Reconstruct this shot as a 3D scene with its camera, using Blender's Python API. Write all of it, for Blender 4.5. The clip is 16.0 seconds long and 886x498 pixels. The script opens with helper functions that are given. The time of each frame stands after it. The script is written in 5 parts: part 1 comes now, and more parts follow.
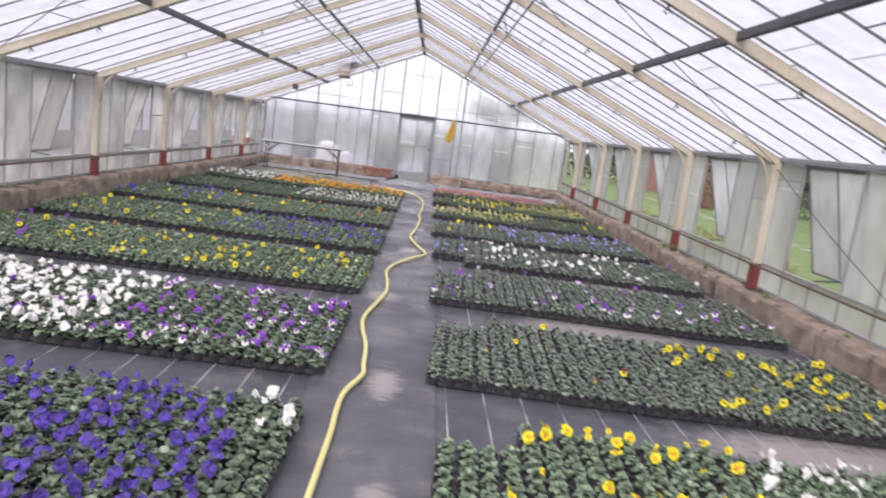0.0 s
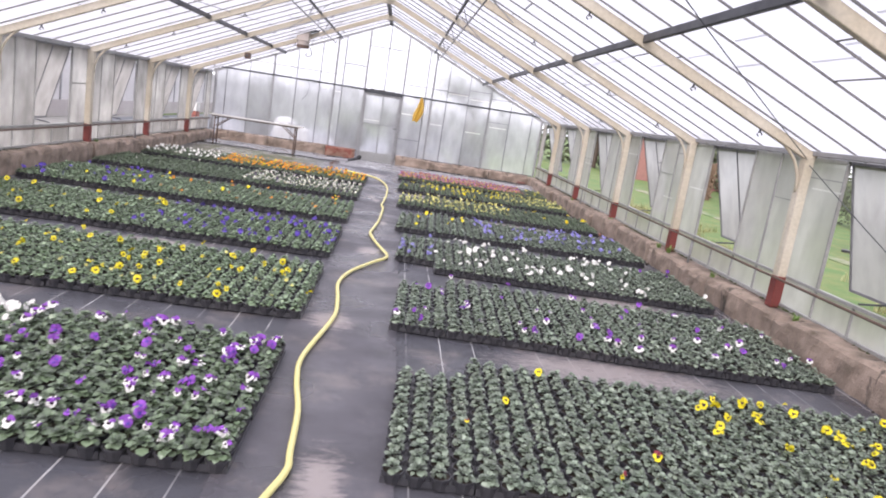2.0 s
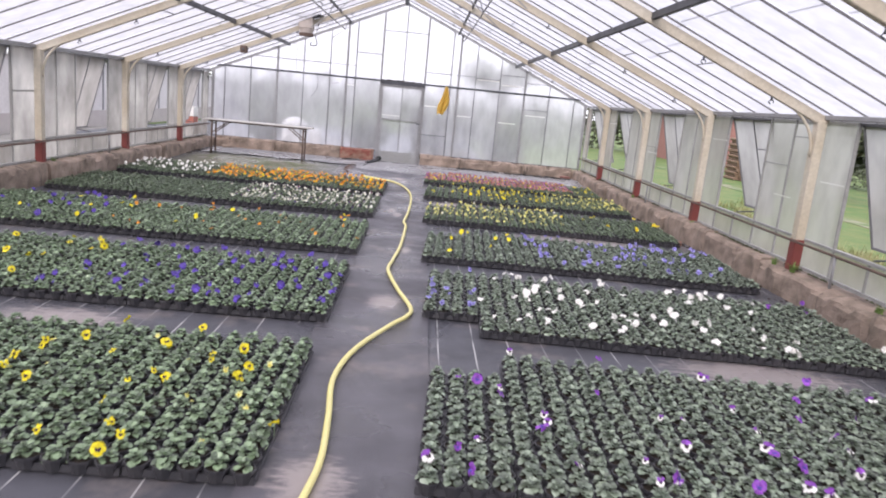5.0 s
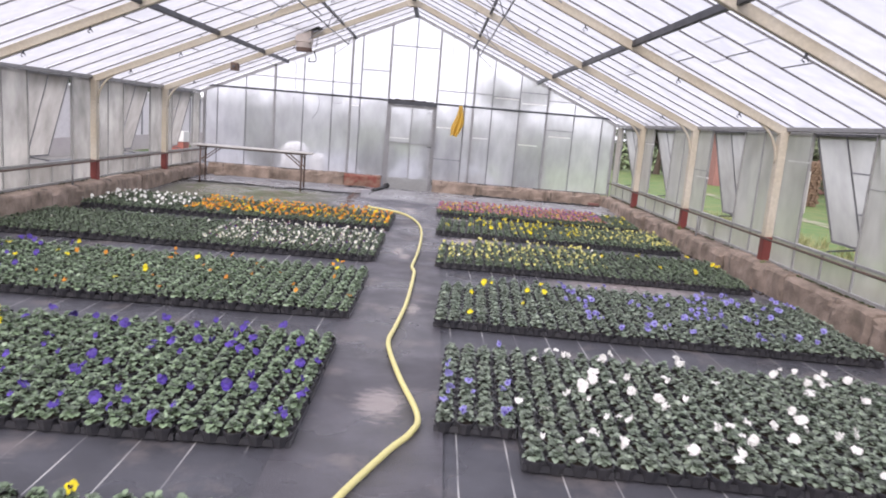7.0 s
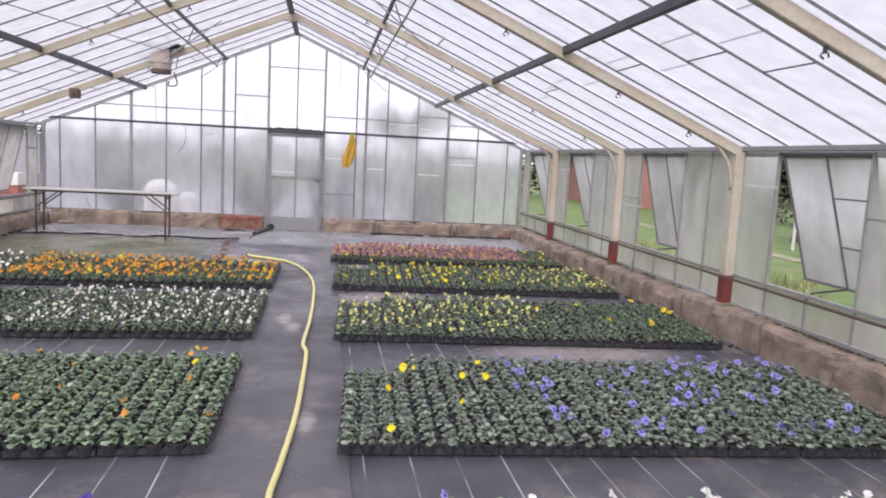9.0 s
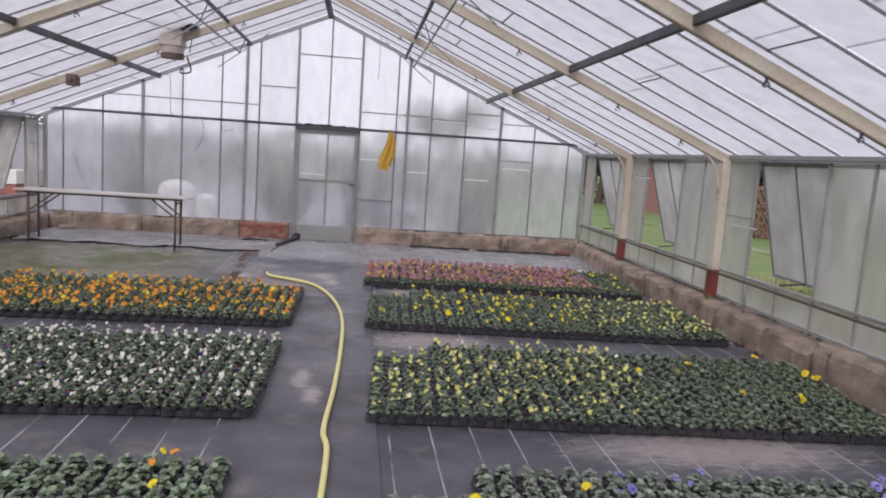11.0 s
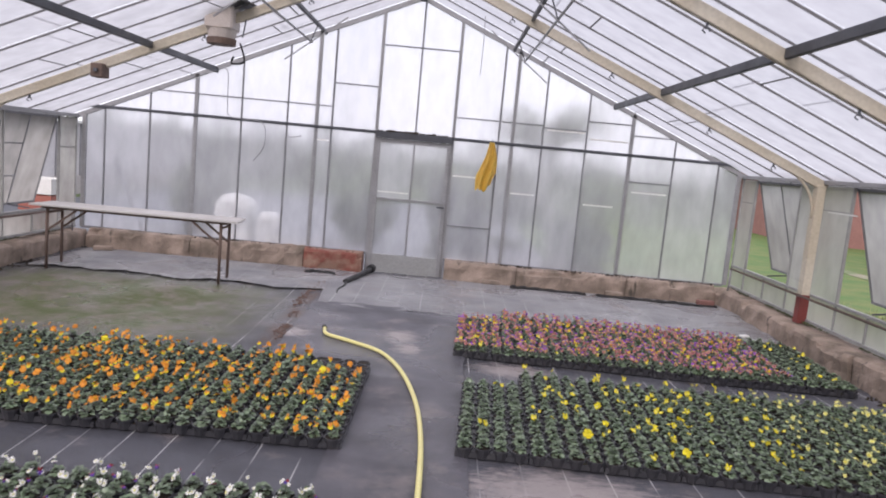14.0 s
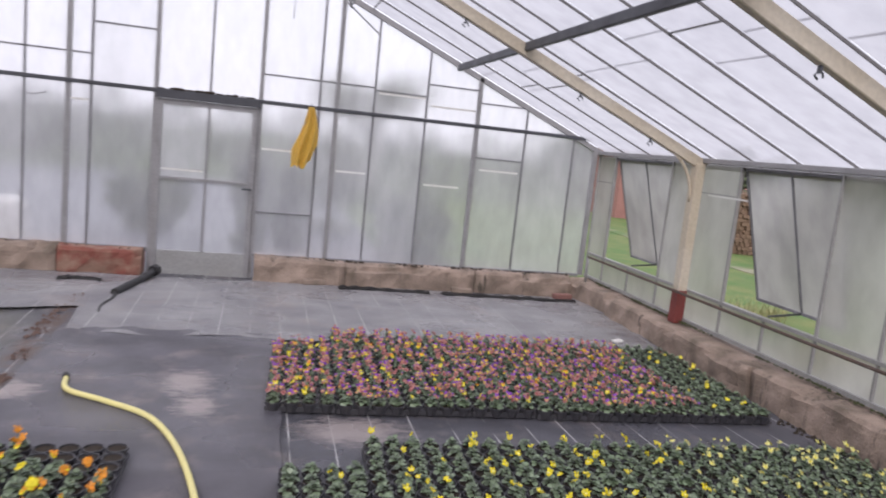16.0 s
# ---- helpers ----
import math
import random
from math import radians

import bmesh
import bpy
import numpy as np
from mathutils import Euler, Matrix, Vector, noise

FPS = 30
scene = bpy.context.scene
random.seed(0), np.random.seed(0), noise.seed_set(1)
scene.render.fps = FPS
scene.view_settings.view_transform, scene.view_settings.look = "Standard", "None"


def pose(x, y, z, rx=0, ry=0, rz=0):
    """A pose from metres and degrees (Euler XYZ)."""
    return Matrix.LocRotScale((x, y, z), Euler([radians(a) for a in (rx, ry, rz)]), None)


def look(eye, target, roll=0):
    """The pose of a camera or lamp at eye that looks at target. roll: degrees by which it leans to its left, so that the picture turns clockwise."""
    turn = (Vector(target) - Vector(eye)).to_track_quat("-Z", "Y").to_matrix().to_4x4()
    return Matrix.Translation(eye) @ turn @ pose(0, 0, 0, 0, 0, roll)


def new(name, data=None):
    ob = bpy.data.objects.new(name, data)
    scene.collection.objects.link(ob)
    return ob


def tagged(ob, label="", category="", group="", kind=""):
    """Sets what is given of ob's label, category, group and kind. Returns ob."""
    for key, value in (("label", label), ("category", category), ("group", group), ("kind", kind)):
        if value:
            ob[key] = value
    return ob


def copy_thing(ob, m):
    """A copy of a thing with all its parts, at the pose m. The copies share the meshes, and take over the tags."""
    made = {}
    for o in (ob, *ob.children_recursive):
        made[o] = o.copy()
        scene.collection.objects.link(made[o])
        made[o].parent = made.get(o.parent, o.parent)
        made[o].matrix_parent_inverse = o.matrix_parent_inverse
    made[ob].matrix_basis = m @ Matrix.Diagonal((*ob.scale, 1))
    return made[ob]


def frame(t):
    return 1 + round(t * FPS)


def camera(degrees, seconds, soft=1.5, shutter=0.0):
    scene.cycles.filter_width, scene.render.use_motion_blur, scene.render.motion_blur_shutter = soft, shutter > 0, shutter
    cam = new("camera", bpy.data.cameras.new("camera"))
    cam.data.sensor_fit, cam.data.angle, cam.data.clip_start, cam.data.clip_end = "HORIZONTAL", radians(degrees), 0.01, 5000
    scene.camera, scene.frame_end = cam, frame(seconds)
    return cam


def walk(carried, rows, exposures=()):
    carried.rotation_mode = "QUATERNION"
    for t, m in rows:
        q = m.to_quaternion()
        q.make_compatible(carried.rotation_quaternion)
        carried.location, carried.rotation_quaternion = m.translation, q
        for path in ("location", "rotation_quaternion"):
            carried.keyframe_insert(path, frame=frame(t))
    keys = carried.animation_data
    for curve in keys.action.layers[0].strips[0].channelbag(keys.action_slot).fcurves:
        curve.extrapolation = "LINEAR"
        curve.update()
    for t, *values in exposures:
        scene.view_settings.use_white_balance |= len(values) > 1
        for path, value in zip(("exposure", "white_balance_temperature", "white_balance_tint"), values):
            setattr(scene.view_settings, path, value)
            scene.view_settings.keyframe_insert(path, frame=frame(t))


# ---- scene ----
cam = camera(63.5, 16.0, soft=1.85, shutter=0.4)
PATH = [
    (0, (0.488, 0.043, 1.778), (0.553, 2.016, 1.455), 7.5),
    (0.5, (0.389, 0.450, 1.760), (0.338, 2.429, 1.471), 9.5),
    (1, (0.384, 0.874, 1.770), (0.543, 2.835, 1.410), 7.1),
    (1.5, (0.442, 1.325, 1.768), (0.527, 3.271, 1.311), 6.7),
    (2, (0.504, 1.693, 1.793), (0.672, 3.652, 1.425), 8.9),
    (2.5, (0.526, 2.165, 1.736), (0.810, 4.111, 1.372), 6.0),
    (3, (0.490, 2.554, 1.773), (0.358, 4.514, 1.397), 5.4),
    (3.5, (0.405, 2.969, 1.753), (0.232, 4.930, 1.396), 6.8),
    (4, (0.439, 3.444, 1.752), (0.280, 5.415, 1.452), 6.0),
    (4.5, (0.550, 3.840, 1.775), (0.494, 5.817, 1.478), 7.0),
    (5, (0.541, 4.375, 1.749), (0.626, 6.333, 1.348), 5.6),
    (5.2, (0.536, 4.567, 1.760), (0.618, 6.530, 1.387), 5.4),
    (7.3, (0.568, 6.572, 1.688), (0.593, 8.542, 1.344), 4.4),
    (7.5, (0.587, 6.780, 1.696), (0.699, 8.744, 1.338), 0.9),
    (8, (0.664, 7.289, 1.651), (0.971, 9.239, 1.329), 1.1),
    (8.5, (0.598, 7.727, 1.711), (0.855, 9.698, 1.486), 1.9),
    (9, (0.533, 8.180, 1.702), (0.863, 10.137, 1.454), 3.0),
    (9.2, (0.534, 8.355, 1.764), (0.830, 10.321, 1.539), 3.5),
    (11.3, (0.523, 10.422, 1.747), (0.749, 12.392, 1.490), 4.4),
    (11.5, (0.525, 10.596, 1.744), (0.746, 12.573, 1.535), 5.4),
    (12, (0.458, 11.069, 1.758), (0.852, 13.006, 1.456), 5.0),
    (12.5, (0.443, 11.472, 1.768), (0.699, 13.430, 1.450), 4.4),
    (13, (0.435, 11.920, 1.755), (0.754, 13.878, 1.497), 7.1),
    (13.5, (0.436, 12.387, 1.775), (0.843, 14.332, 1.549), 6.2),
    (14, (0.441, 12.851, 1.853), (0.448, 14.835, 1.601), 5.3),
    (14.5, (0.445, 13.326, 1.809), (0.580, 15.293, 1.471), 4.9),
    (15, (0.455, 13.873, 1.763), (0.620, 15.838, 1.426), 5.5),
    (15.5, (0.494, 14.357, 1.803), (0.805, 16.317, 1.557), 7.3),
    (16, (0.518, 14.843, 1.829), (1.026, 16.757, 1.551), 6.0),
]
EXPOSURE = ((0, 1.15), (1, 1.27), (2, 1.41), (2.5, 1.33), (3, 1.35), (4, 1.37), (4.5, 1.3), (5.2, 1.22), (7.5, 1.19), (8.5, 1.19), (9, 1.03), (11.5, 0.56), (12.5, 0.73), (13, 0.87), (13.5, 0.92), (14, 0.82), (14.5, 0.81), (15.5, 0.89), (16, 0.79))
walk(cam, [(t, look(eye, target, roll)) for t, eye, target, roll in PATH], exposures=[(t, stops, 6500, 20) for t, stops in EXPOSURE])

# ---- world, sun, exposure ----
world = bpy.data.worlds.new("overcast_sky")
scene.world = world
world.use_nodes = True
wn = world.node_tree
wn.nodes.clear()
w_out = wn.nodes.new("ShaderNodeOutputWorld")
w_bg = wn.nodes.new("ShaderNodeBackground")
w_sky = wn.nodes.new("ShaderNodeTexSky")
w_sky.sky_type = "NISHITA"
w_sky.sun_disc = False
w_sky.sun_elevation = radians(38)
w_sky.sun_rotation = radians(200)
w_sky.dust_density = 4.0
w_mix = wn.nodes.new("ShaderNodeMix")
w_mix.data_type = "RGBA"
w_mix.inputs["Factor"].default_value = 0.82
w_mix.inputs["B"].default_value = (9.6, 10.0, 10.6, 1)
wn.links.new(w_sky.outputs[0], w_mix.inputs["A"])
wn.links.new(w_mix.outputs["Result"], w_bg.inputs["Color"])
w_bg.inputs["Strength"].default_value = 0.10
wn.links.new(w_bg.outputs[0], w_out.inputs[0])

sun_data = bpy.data.lights.new("sun", "SUN")
sun_data.energy, sun_data.angle, sun_data.color = 1.15, radians(40), (1.0, 0.97, 0.94)
sun = new("sun", sun_data)
sun.matrix_world = look((-8, -12, 16), (0, 5, 0))


# ---- materials ----
def material(name, colour, rough=0.6, metal=0.0, second=None, scale=4.0, fine=60.0, bump=0.15, spread=0.5, amount=0.6, rough_spread=0.15, island=0.0, stretch=(1, 1, 1)):
    """Principled surface with stains at one scale, grain at another, and fine relief."""
    m = bpy.data.materials.new(name)
    m.use_nodes = True
    nt = m.node_tree
    n, l = nt.nodes, nt.links
    p = n["Principled BSDF"]
    tc = n.new("ShaderNodeTexCoord")
    mp = n.new("ShaderNodeMapping")
    mp.inputs["Scale"].default_value = stretch
    geo = n.new("ShaderNodeNewGeometry")
    l.new(geo.outputs["Position"], mp.inputs["Vector"])
    big, small = n.new("ShaderNodeTexNoise"), n.new("ShaderNodeTexNoise")
    big.inputs["Scale"].default_value, big.inputs["Detail"].default_value = scale, 6
    small.inputs["Scale"].default_value, small.inputs["Detail"].default_value = fine, 3
    l.new(mp.outputs[0], big.inputs["Vector"])
    l.new(mp.outputs[0], small.inputs["Vector"])
    ramp = n.new("ShaderNodeValToRGB")
    ramp.color_ramp.elements[0].position, ramp.color_ramp.elements[1].position = 0.5 - spread / 2, 0.5 + spread / 2
    second = second or tuple(c * 0.6 for c in colour)
    ramp.color_ramp.elements[0].color = (*colour, 1)
    ramp.color_ramp.elements[1].color = (*(a * (1 - amount) + b * amount for a, b in zip(colour, second)), 1)
    l.new(big.outputs[0], ramp.inputs[0])
    grain = n.new("ShaderNodeMapRange")
    grain.inputs["To Min"].default_value, grain.inputs["To Max"].default_value = 0.78, 1.22
    l.new(small.outputs[0], grain.inputs[0])
    hsv = n.new("ShaderNodeHueSaturation")
    l.new(ramp.outputs[0], hsv.inputs["Color"])
    if island:
        isl = n.new("ShaderNodeMapRange")
        isl.inputs["To Min"].default_value, isl.inputs["To Max"].default_value = 1 - island, 1 + island
        l.new(geo.outputs["Random Per Island"], isl.inputs[0])
        mul = n.new("ShaderNodeMath")
        mul.operation = "MULTIPLY"
        l.new(isl.outputs[0], mul.inputs[0])
        l.new(grain.outputs[0], mul.inputs[1])
        l.new(mul.outputs[0], hsv.inputs["Value"])
    else:
        l.new(grain.outputs[0], hsv.inputs["Value"])
    l.new(hsv.outputs[0], p.inputs["Base Color"])
    rr = n.new("ShaderNodeMapRange")
    rr.inputs["To Min"].default_value, rr.inputs["To Max"].default_value = max(0.02, rough - rough_spread), min(1, rough + rough_spread)
    l.new(big.outputs[0], rr.inputs[0])
    l.new(rr.outputs[0], p.inputs["Roughness"])
    p.inputs["Metallic"].default_value = metal
    if bump:
        bp = n.new("ShaderNodeBump")
        bp.inputs["Strength"].default_value, bp.inputs["Distance"].default_value = bump, 0.01
        l.new(small.outputs[0], bp.inputs["Height"])
        l.new(bp.outputs[0], p.inputs["Normal"])
    return m


def pane_material(name, haze, clear, rough, tint, ior=1.12, dirt=0.25, view=(0.93, 0.94, 0.96), streak=0.22, low=0.72, uneven=0.0):
    """Wet, dusty horticultural glass: part diffusing film, part blurred view, part clear."""
    m = bpy.data.materials.new(name)
    m.use_nodes = True
    nt = m.node_tree
    n, l = nt.nodes, nt.links
    n.clear()
    out = n.new("ShaderNodeOutputMaterial")
    geo = n.new("ShaderNodeNewGeometry")
    mp = n.new("ShaderNodeMapping")
    mp.inputs["Scale"].default_value = (1.0, 1.0, 0.13 + streak)
    l.new(geo.outputs["Position"], mp.inputs[0])
    noise_a = n.new("ShaderNodeTexNoise")
    noise_a.inputs["Scale"].default_value, noise_a.inputs["Detail"].default_value = 2.4, 7
    l.new(mp.outputs[0], noise_a.inputs["Vector"])
    film = n.new("ShaderNodeMapRange")
    film.inputs["From Min"].default_value, film.inputs["From Max"].default_value = 0.3, 0.7
    film.inputs["To Min"].default_value, film.inputs["To Max"].default_value = max(0, haze - dirt), min(1, haze + dirt)
    l.new(noise_a.outputs[0], film.inputs[0])
    # each pane is steamed up a little more or less than the next
    own, vary, fogged = n.new("ShaderNodeObjectInfo"), n.new("ShaderNodeMapRange"), n.new("ShaderNodeMath")
    vary.inputs["To Min"].default_value, vary.inputs["To Max"].default_value = 1 - uneven, 1 + uneven
    l.new(own.outputs["Random"], vary.inputs[0])
    fogged.operation, fogged.use_clamp = "MULTIPLY", True
    l.new(film.outputs[0], fogged.inputs[0])
    l.new(vary.outputs[0], fogged.inputs[1])
    trans = n.new("ShaderNodeBsdfTranslucent")
    trans.inputs["Color"].default_value = (*tint, 1)
    grime = n.new("ShaderNodeTexNoise")
    grime.inputs["Scale"].default_value, grime.inputs["Detail"].default_value = 5.0, 8
    mg = n.new("ShaderNodeMapping")
    mg.inputs["Scale"].default_value = (1.0, 1.0, streak)
    mg.inputs["Location"].default_value = (4.0, 2.0, 0.7)
    l.new(geo.outputs["Position"], mg.inputs[0])
    l.new(mg.outputs[0], grime.inputs["Vector"])
    gramp = n.new("ShaderNodeValToRGB")
    gramp.color_ramp.elements[0].position, gramp.color_ramp.elements[1].position = 0.32, 0.62
    gramp.color_ramp.elements[0].color = (*(c * low for c in tint), 1)
    gramp.color_ramp.elements[1].color = (*(min(1, c * 1.1) for c in tint), 1)
    l.new(grime.outputs[0], gramp.inputs[0])
    l.new(gramp.outputs[0], trans.inputs["Color"])
    refr = n.new("ShaderNodeBsdfRefraction")
    refr.inputs["IOR"].default_value, refr.inputs["Roughness"].default_value = ior, rough
    refr.inputs["Color"].default_value = (*view, 1)
    see = n.new("ShaderNodeBsdfTransparent")
    see.inputs["Color"].default_value = (*view, 1)
    gloss = n.new("ShaderNodeBsdfGlossy")
    gloss.inputs["Roughness"].default_value = 0.12
    a, b, c = n.new("ShaderNodeMixShader"), n.new("ShaderNodeMixShader"), n.new("ShaderNodeMixShader")
    a.inputs[0].default_value = clear
    l.new(refr.outputs[0], a.inputs[1])
    l.new(see.outputs[0], a.inputs[2])
    l.new(fogged.outputs[0], b.inputs[0])
    l.new(a.outputs[0], b.inputs[1])
    l.new(trans.outputs[0], b.inputs[2])
    c.inputs[0].default_value = 0.05
    l.new(b.outputs[0], c.inputs[1])
    l.new(gloss.outputs[0], c.inputs[2])
    l.new(c.outputs[0], out.inputs[0])
    return m


def fabric_material(name, base, line_gap=0.267, wet=0.5, moss=False, spots=(), thread=0.52):
    """Woven black ground cover: tracer threads along y, dust, puddled wet patches."""
    m = material(name, base, 0.55, second=tuple(min(0.34, c * 1.9) for c in base), scale=2.1, fine=150, bump=0.45, spread=0.3, amount=0.6, rough_spread=0.1, stretch=(0.9, 1.15, 1))
    n, l = m.node_tree.nodes, m.node_tree.links
    p = n["Principled BSDF"]
    geo = n["Geometry"]
    sep = n.new("ShaderNodeSeparateXYZ")
    l.new(geo.outputs["Position"], sep.inputs[0])
    col_in = p.inputs["Base Color"].links[0].from_socket
    last = col_in
    if line_gap:
        wob = n.new("ShaderNodeTexNoise")
        wob.inputs["Scale"].default_value = 0.9
        l.new(geo.outputs["Position"], wob.inputs["Vector"])
        add = n.new("ShaderNodeMath")
        add.operation = "MULTIPLY_ADD"
        add.inputs[1].default_value = 0.02
        l.new(wob.outputs[0], add.inputs[0])
        l.new(sep.outputs["X"], add.inputs[2])
        ping = n.new("ShaderNodeMath")
        ping.operation = "PINGPONG"
        ping.inputs[1].default_value = line_gap / 2
        l.new(add.outputs[0], ping.inputs[0])
        less = n.new("ShaderNodeMath")
        less.operation = "LESS_THAN"
        less.inputs[1].default_value = 0.0045
        l.new(ping.outputs[0], less.inputs[0])
        worn = n.new("ShaderNodeTexNoise")
        worn.inputs["Scale"].default_value = 2.1
        l.new(geo.outputs["Position"], worn.inputs["Vector"])
        wr = n.new("ShaderNodeMapRange")
        wr.inputs["From Min"].default_value, wr.inputs["From Max"].default_value = 0.35, 0.6
        l.new(worn.outputs[0], wr.inputs[0])
        mul = n.new("ShaderNodeMath")
        mul.operation = "MULTIPLY"
        l.new(less.outputs[0], mul.inputs[0])
        l.new(wr.outputs[0], mul.inputs[1])
        mix = n.new("ShaderNodeMix")
        mix.data_type = "RGBA"
        mix.inputs["B"].default_value = (thread, thread, thread, 1)
        l.new(mul.outputs[0], mix.inputs["Factor"])
        l.new(last, mix.inputs["A"])
        last = mix.outputs["Result"]
    # dried silt scuffs
    sc = n.new("ShaderNodeTexNoise")
    sc.inputs["Scale"].default_value, sc.inputs["Detail"].default_value, sc.inputs["Roughness"].default_value = 1.9, 12, 0.68
    mp = n.new("ShaderNodeMapping")
    mp.inputs["Location"].default_value = (3.1, 7.7, 0)
    l.new(geo.outputs["Position"], mp.inputs[0])
    l.new(mp.outputs[0], sc.inputs["Vector"])
    sr = n.new("ShaderNodeMapRange")
    sr.inputs["From Min"].default_value, sr.inputs["From Max"].default_value, sr.inputs["To Max"].default_value = 0.53, 0.76, 0.65
    l.new(sc.outputs[0], sr.inputs[0])
    mx = n.new("ShaderNodeMix")
    mx.data_type = "RGBA"
    mx.inputs["B"].default_value = (0.34, 0.29, 0.27, 1)
    l.new(sr.outputs[0], mx.inputs["Factor"])
    l.new(last, mx.inputs["A"])
    last = mx.outputs["Result"]
    # dried puddle marks where the hose has lain
    for cx, cy, rx, ry in spots:
        mp_ = n.new("ShaderNodeMapping")
        mp_.inputs["Location"].default_value = (-cx / rx, -cy / ry, 0)
        mp_.inputs["Scale"].default_value = (1 / rx, 1 / ry, 0)
        l.new(geo.outputs["Position"], mp_.inputs[0])
        gr = n.new("ShaderNodeTexGradient")
        gr.gradient_type = "SPHERICAL"
        l.new(mp_.outputs[0], gr.inputs[0])
        streak = n.new("ShaderNodeTexNoise")
        streak.inputs["Scale"].default_value, streak.inputs["Detail"].default_value, streak.inputs["Roughness"].default_value = 9, 12, 0.78
        mps = n.new("ShaderNodeMapping")
        mps.inputs["Scale"].default_value = (0.8, 2.4, 1)
        l.new(geo.outputs["Position"], mps.inputs[0])
        l.new(mps.outputs[0], streak.inputs["Vector"])
        sm = n.new("ShaderNodeMath")
        sm.operation = "MULTIPLY_ADD"
        sm.inputs[1].default_value = 0.5
        l.new(gr.outputs["Fac"], sm.inputs[0])
        l.new(streak.outputs[0], sm.inputs[2])
        rg = n.new("ShaderNodeMapRange")
        rg.inputs["From Min"].default_value, rg.inputs["From Max"].default_value, rg.inputs["To Max"].default_value = 0.66, 0.86, 0.8
        l.new(sm.outputs[0], rg.inputs[0])
        ms = n.new("ShaderNodeMix")
        ms.data_type = "RGBA"
        ms.inputs["B"].default_value = (0.4, 0.35, 0.34, 1)
        l.new(rg.outputs[0], ms.inputs["Factor"])
        l.new(last, ms.inputs["A"])
        last = ms.outputs["Result"]
    if moss:
        # a mossy, silted stretch of the cover by the far bench
        def band(sock, lo, hi, soft):
            a, b, t = n.new("ShaderNodeMapRange"), n.new("ShaderNodeMapRange"), n.new("ShaderNodeMath")
            a.inputs["From Min"].default_value, a.inputs["From Max"].default_value = lo - soft, lo + soft
            b.inputs["From Min"].default_value, b.inputs["From Max"].default_value = hi + soft, hi - soft
            t.operation = "MULTIPLY"
            l.new(sock, a.inputs[0])
            l.new(sock, b.inputs[0])
            l.new(a.outputs[0], t.inputs[0])
            l.new(b.outputs[0], t.inputs[1])
            return t.outputs[0]
        patch = n.new("ShaderNodeMath")
        patch.operation = "MULTIPLY"
        l.new(band(sep.outputs["X"], -4.5, -1.7, 0.6), patch.inputs[0])
        l.new(band(sep.outputs["Y"], 19.2, 21.6, 0.3), patch.inputs[1])
        mn = n.new("ShaderNodeTexNoise")
        mn.inputs["Scale"].default_value, mn.inputs["Detail"].default_value, mn.inputs["Roughness"].default_value = 3.4, 14, 0.76
        l.new(geo.outputs["Position"], mn.inputs["Vector"])
        mr = n.new("ShaderNodeMapRange")
        mr.inputs["From Min"].default_value, mr.inputs["From Max"].default_value = 0.42, 0.55
        l.new(mn.outputs[0], mr.inputs[0])
        pm = n.new("ShaderNodeMath")
        pm.operation = "MULTIPLY"
        l.new(patch.outputs[0], pm.inputs[0])
        l.new(mr.outputs[0], pm.inputs[1])
        silt = n.new("ShaderNodeMix")
        silt.data_type = "RGBA"
        silt.inputs["B"].default_value = (0.19, 0.165, 0.13, 1)
        l.new(patch.outputs[0], silt.inputs["Factor"])
        l.new(last, silt.inputs["A"])
        gm = n.new("ShaderNodeMix")
        gm.data_type = "RGBA"
        gm.inputs["B"].default_value = (0.078, 0.1, 0.024, 1)
        l.new(pm.outputs[0], gm.inputs["Factor"])
        l.new(silt.outputs["Result"], gm.inputs["A"])
        last = gm.outputs["Result"]
        # earth showing in the joint between two widths of cover
        jt = n.new("ShaderNodeMath")
        jt.operation = "MULTIPLY"
        l.new(band(sep.outputs["X"], -1.2, -1.0, 0.04), jt.inputs[0])
        l.new(band(sep.outputs["Y"], 19.3, 22.6, 0.3), jt.inputs[1])
        jt2 = n.new("ShaderNodeMath")
        jt2.operation = "MULTIPLY"
        l.new(jt.outputs[0], jt2.inputs[0])
        l.new(mr.outputs[0], jt2.inputs[1])
        jm = n.new("ShaderNodeMix")
        jm.data_type = "RGBA"
        jm.inputs["B"].default_value = (0.11, 0.075, 0.062, 1)
        l.new(jt2.outputs[0], jm.inputs["Factor"])
        l.new(last, jm.inputs["A"])
        last = jm.outputs["Result"]
    l.new(last, p.inputs["Base Color"])
    # standing wet film
    wn_ = n.new("ShaderNodeTexNoise")
    wn_.inputs["Scale"].default_value, wn_.inputs["Detail"].default_value = 0.8, 5
    l.new(geo.outputs["Position"], wn_.inputs["Vector"])
    wr_ = n.new("ShaderNodeMapRange")
    wr_.inputs["From Min"].default_value, wr_.inputs["From Max"].default_value = 0.62 - wet * 0.3, 0.72 - wet * 0.2
    wr_.inputs["To Min"].default_value, wr_.inputs["To Max"].default_value = 0.62, 0.2
    l.new(wn_.outputs[0], wr_.inputs[0])
    l.new(wr_.outputs[0], p.inputs["Roughness"])
    return m


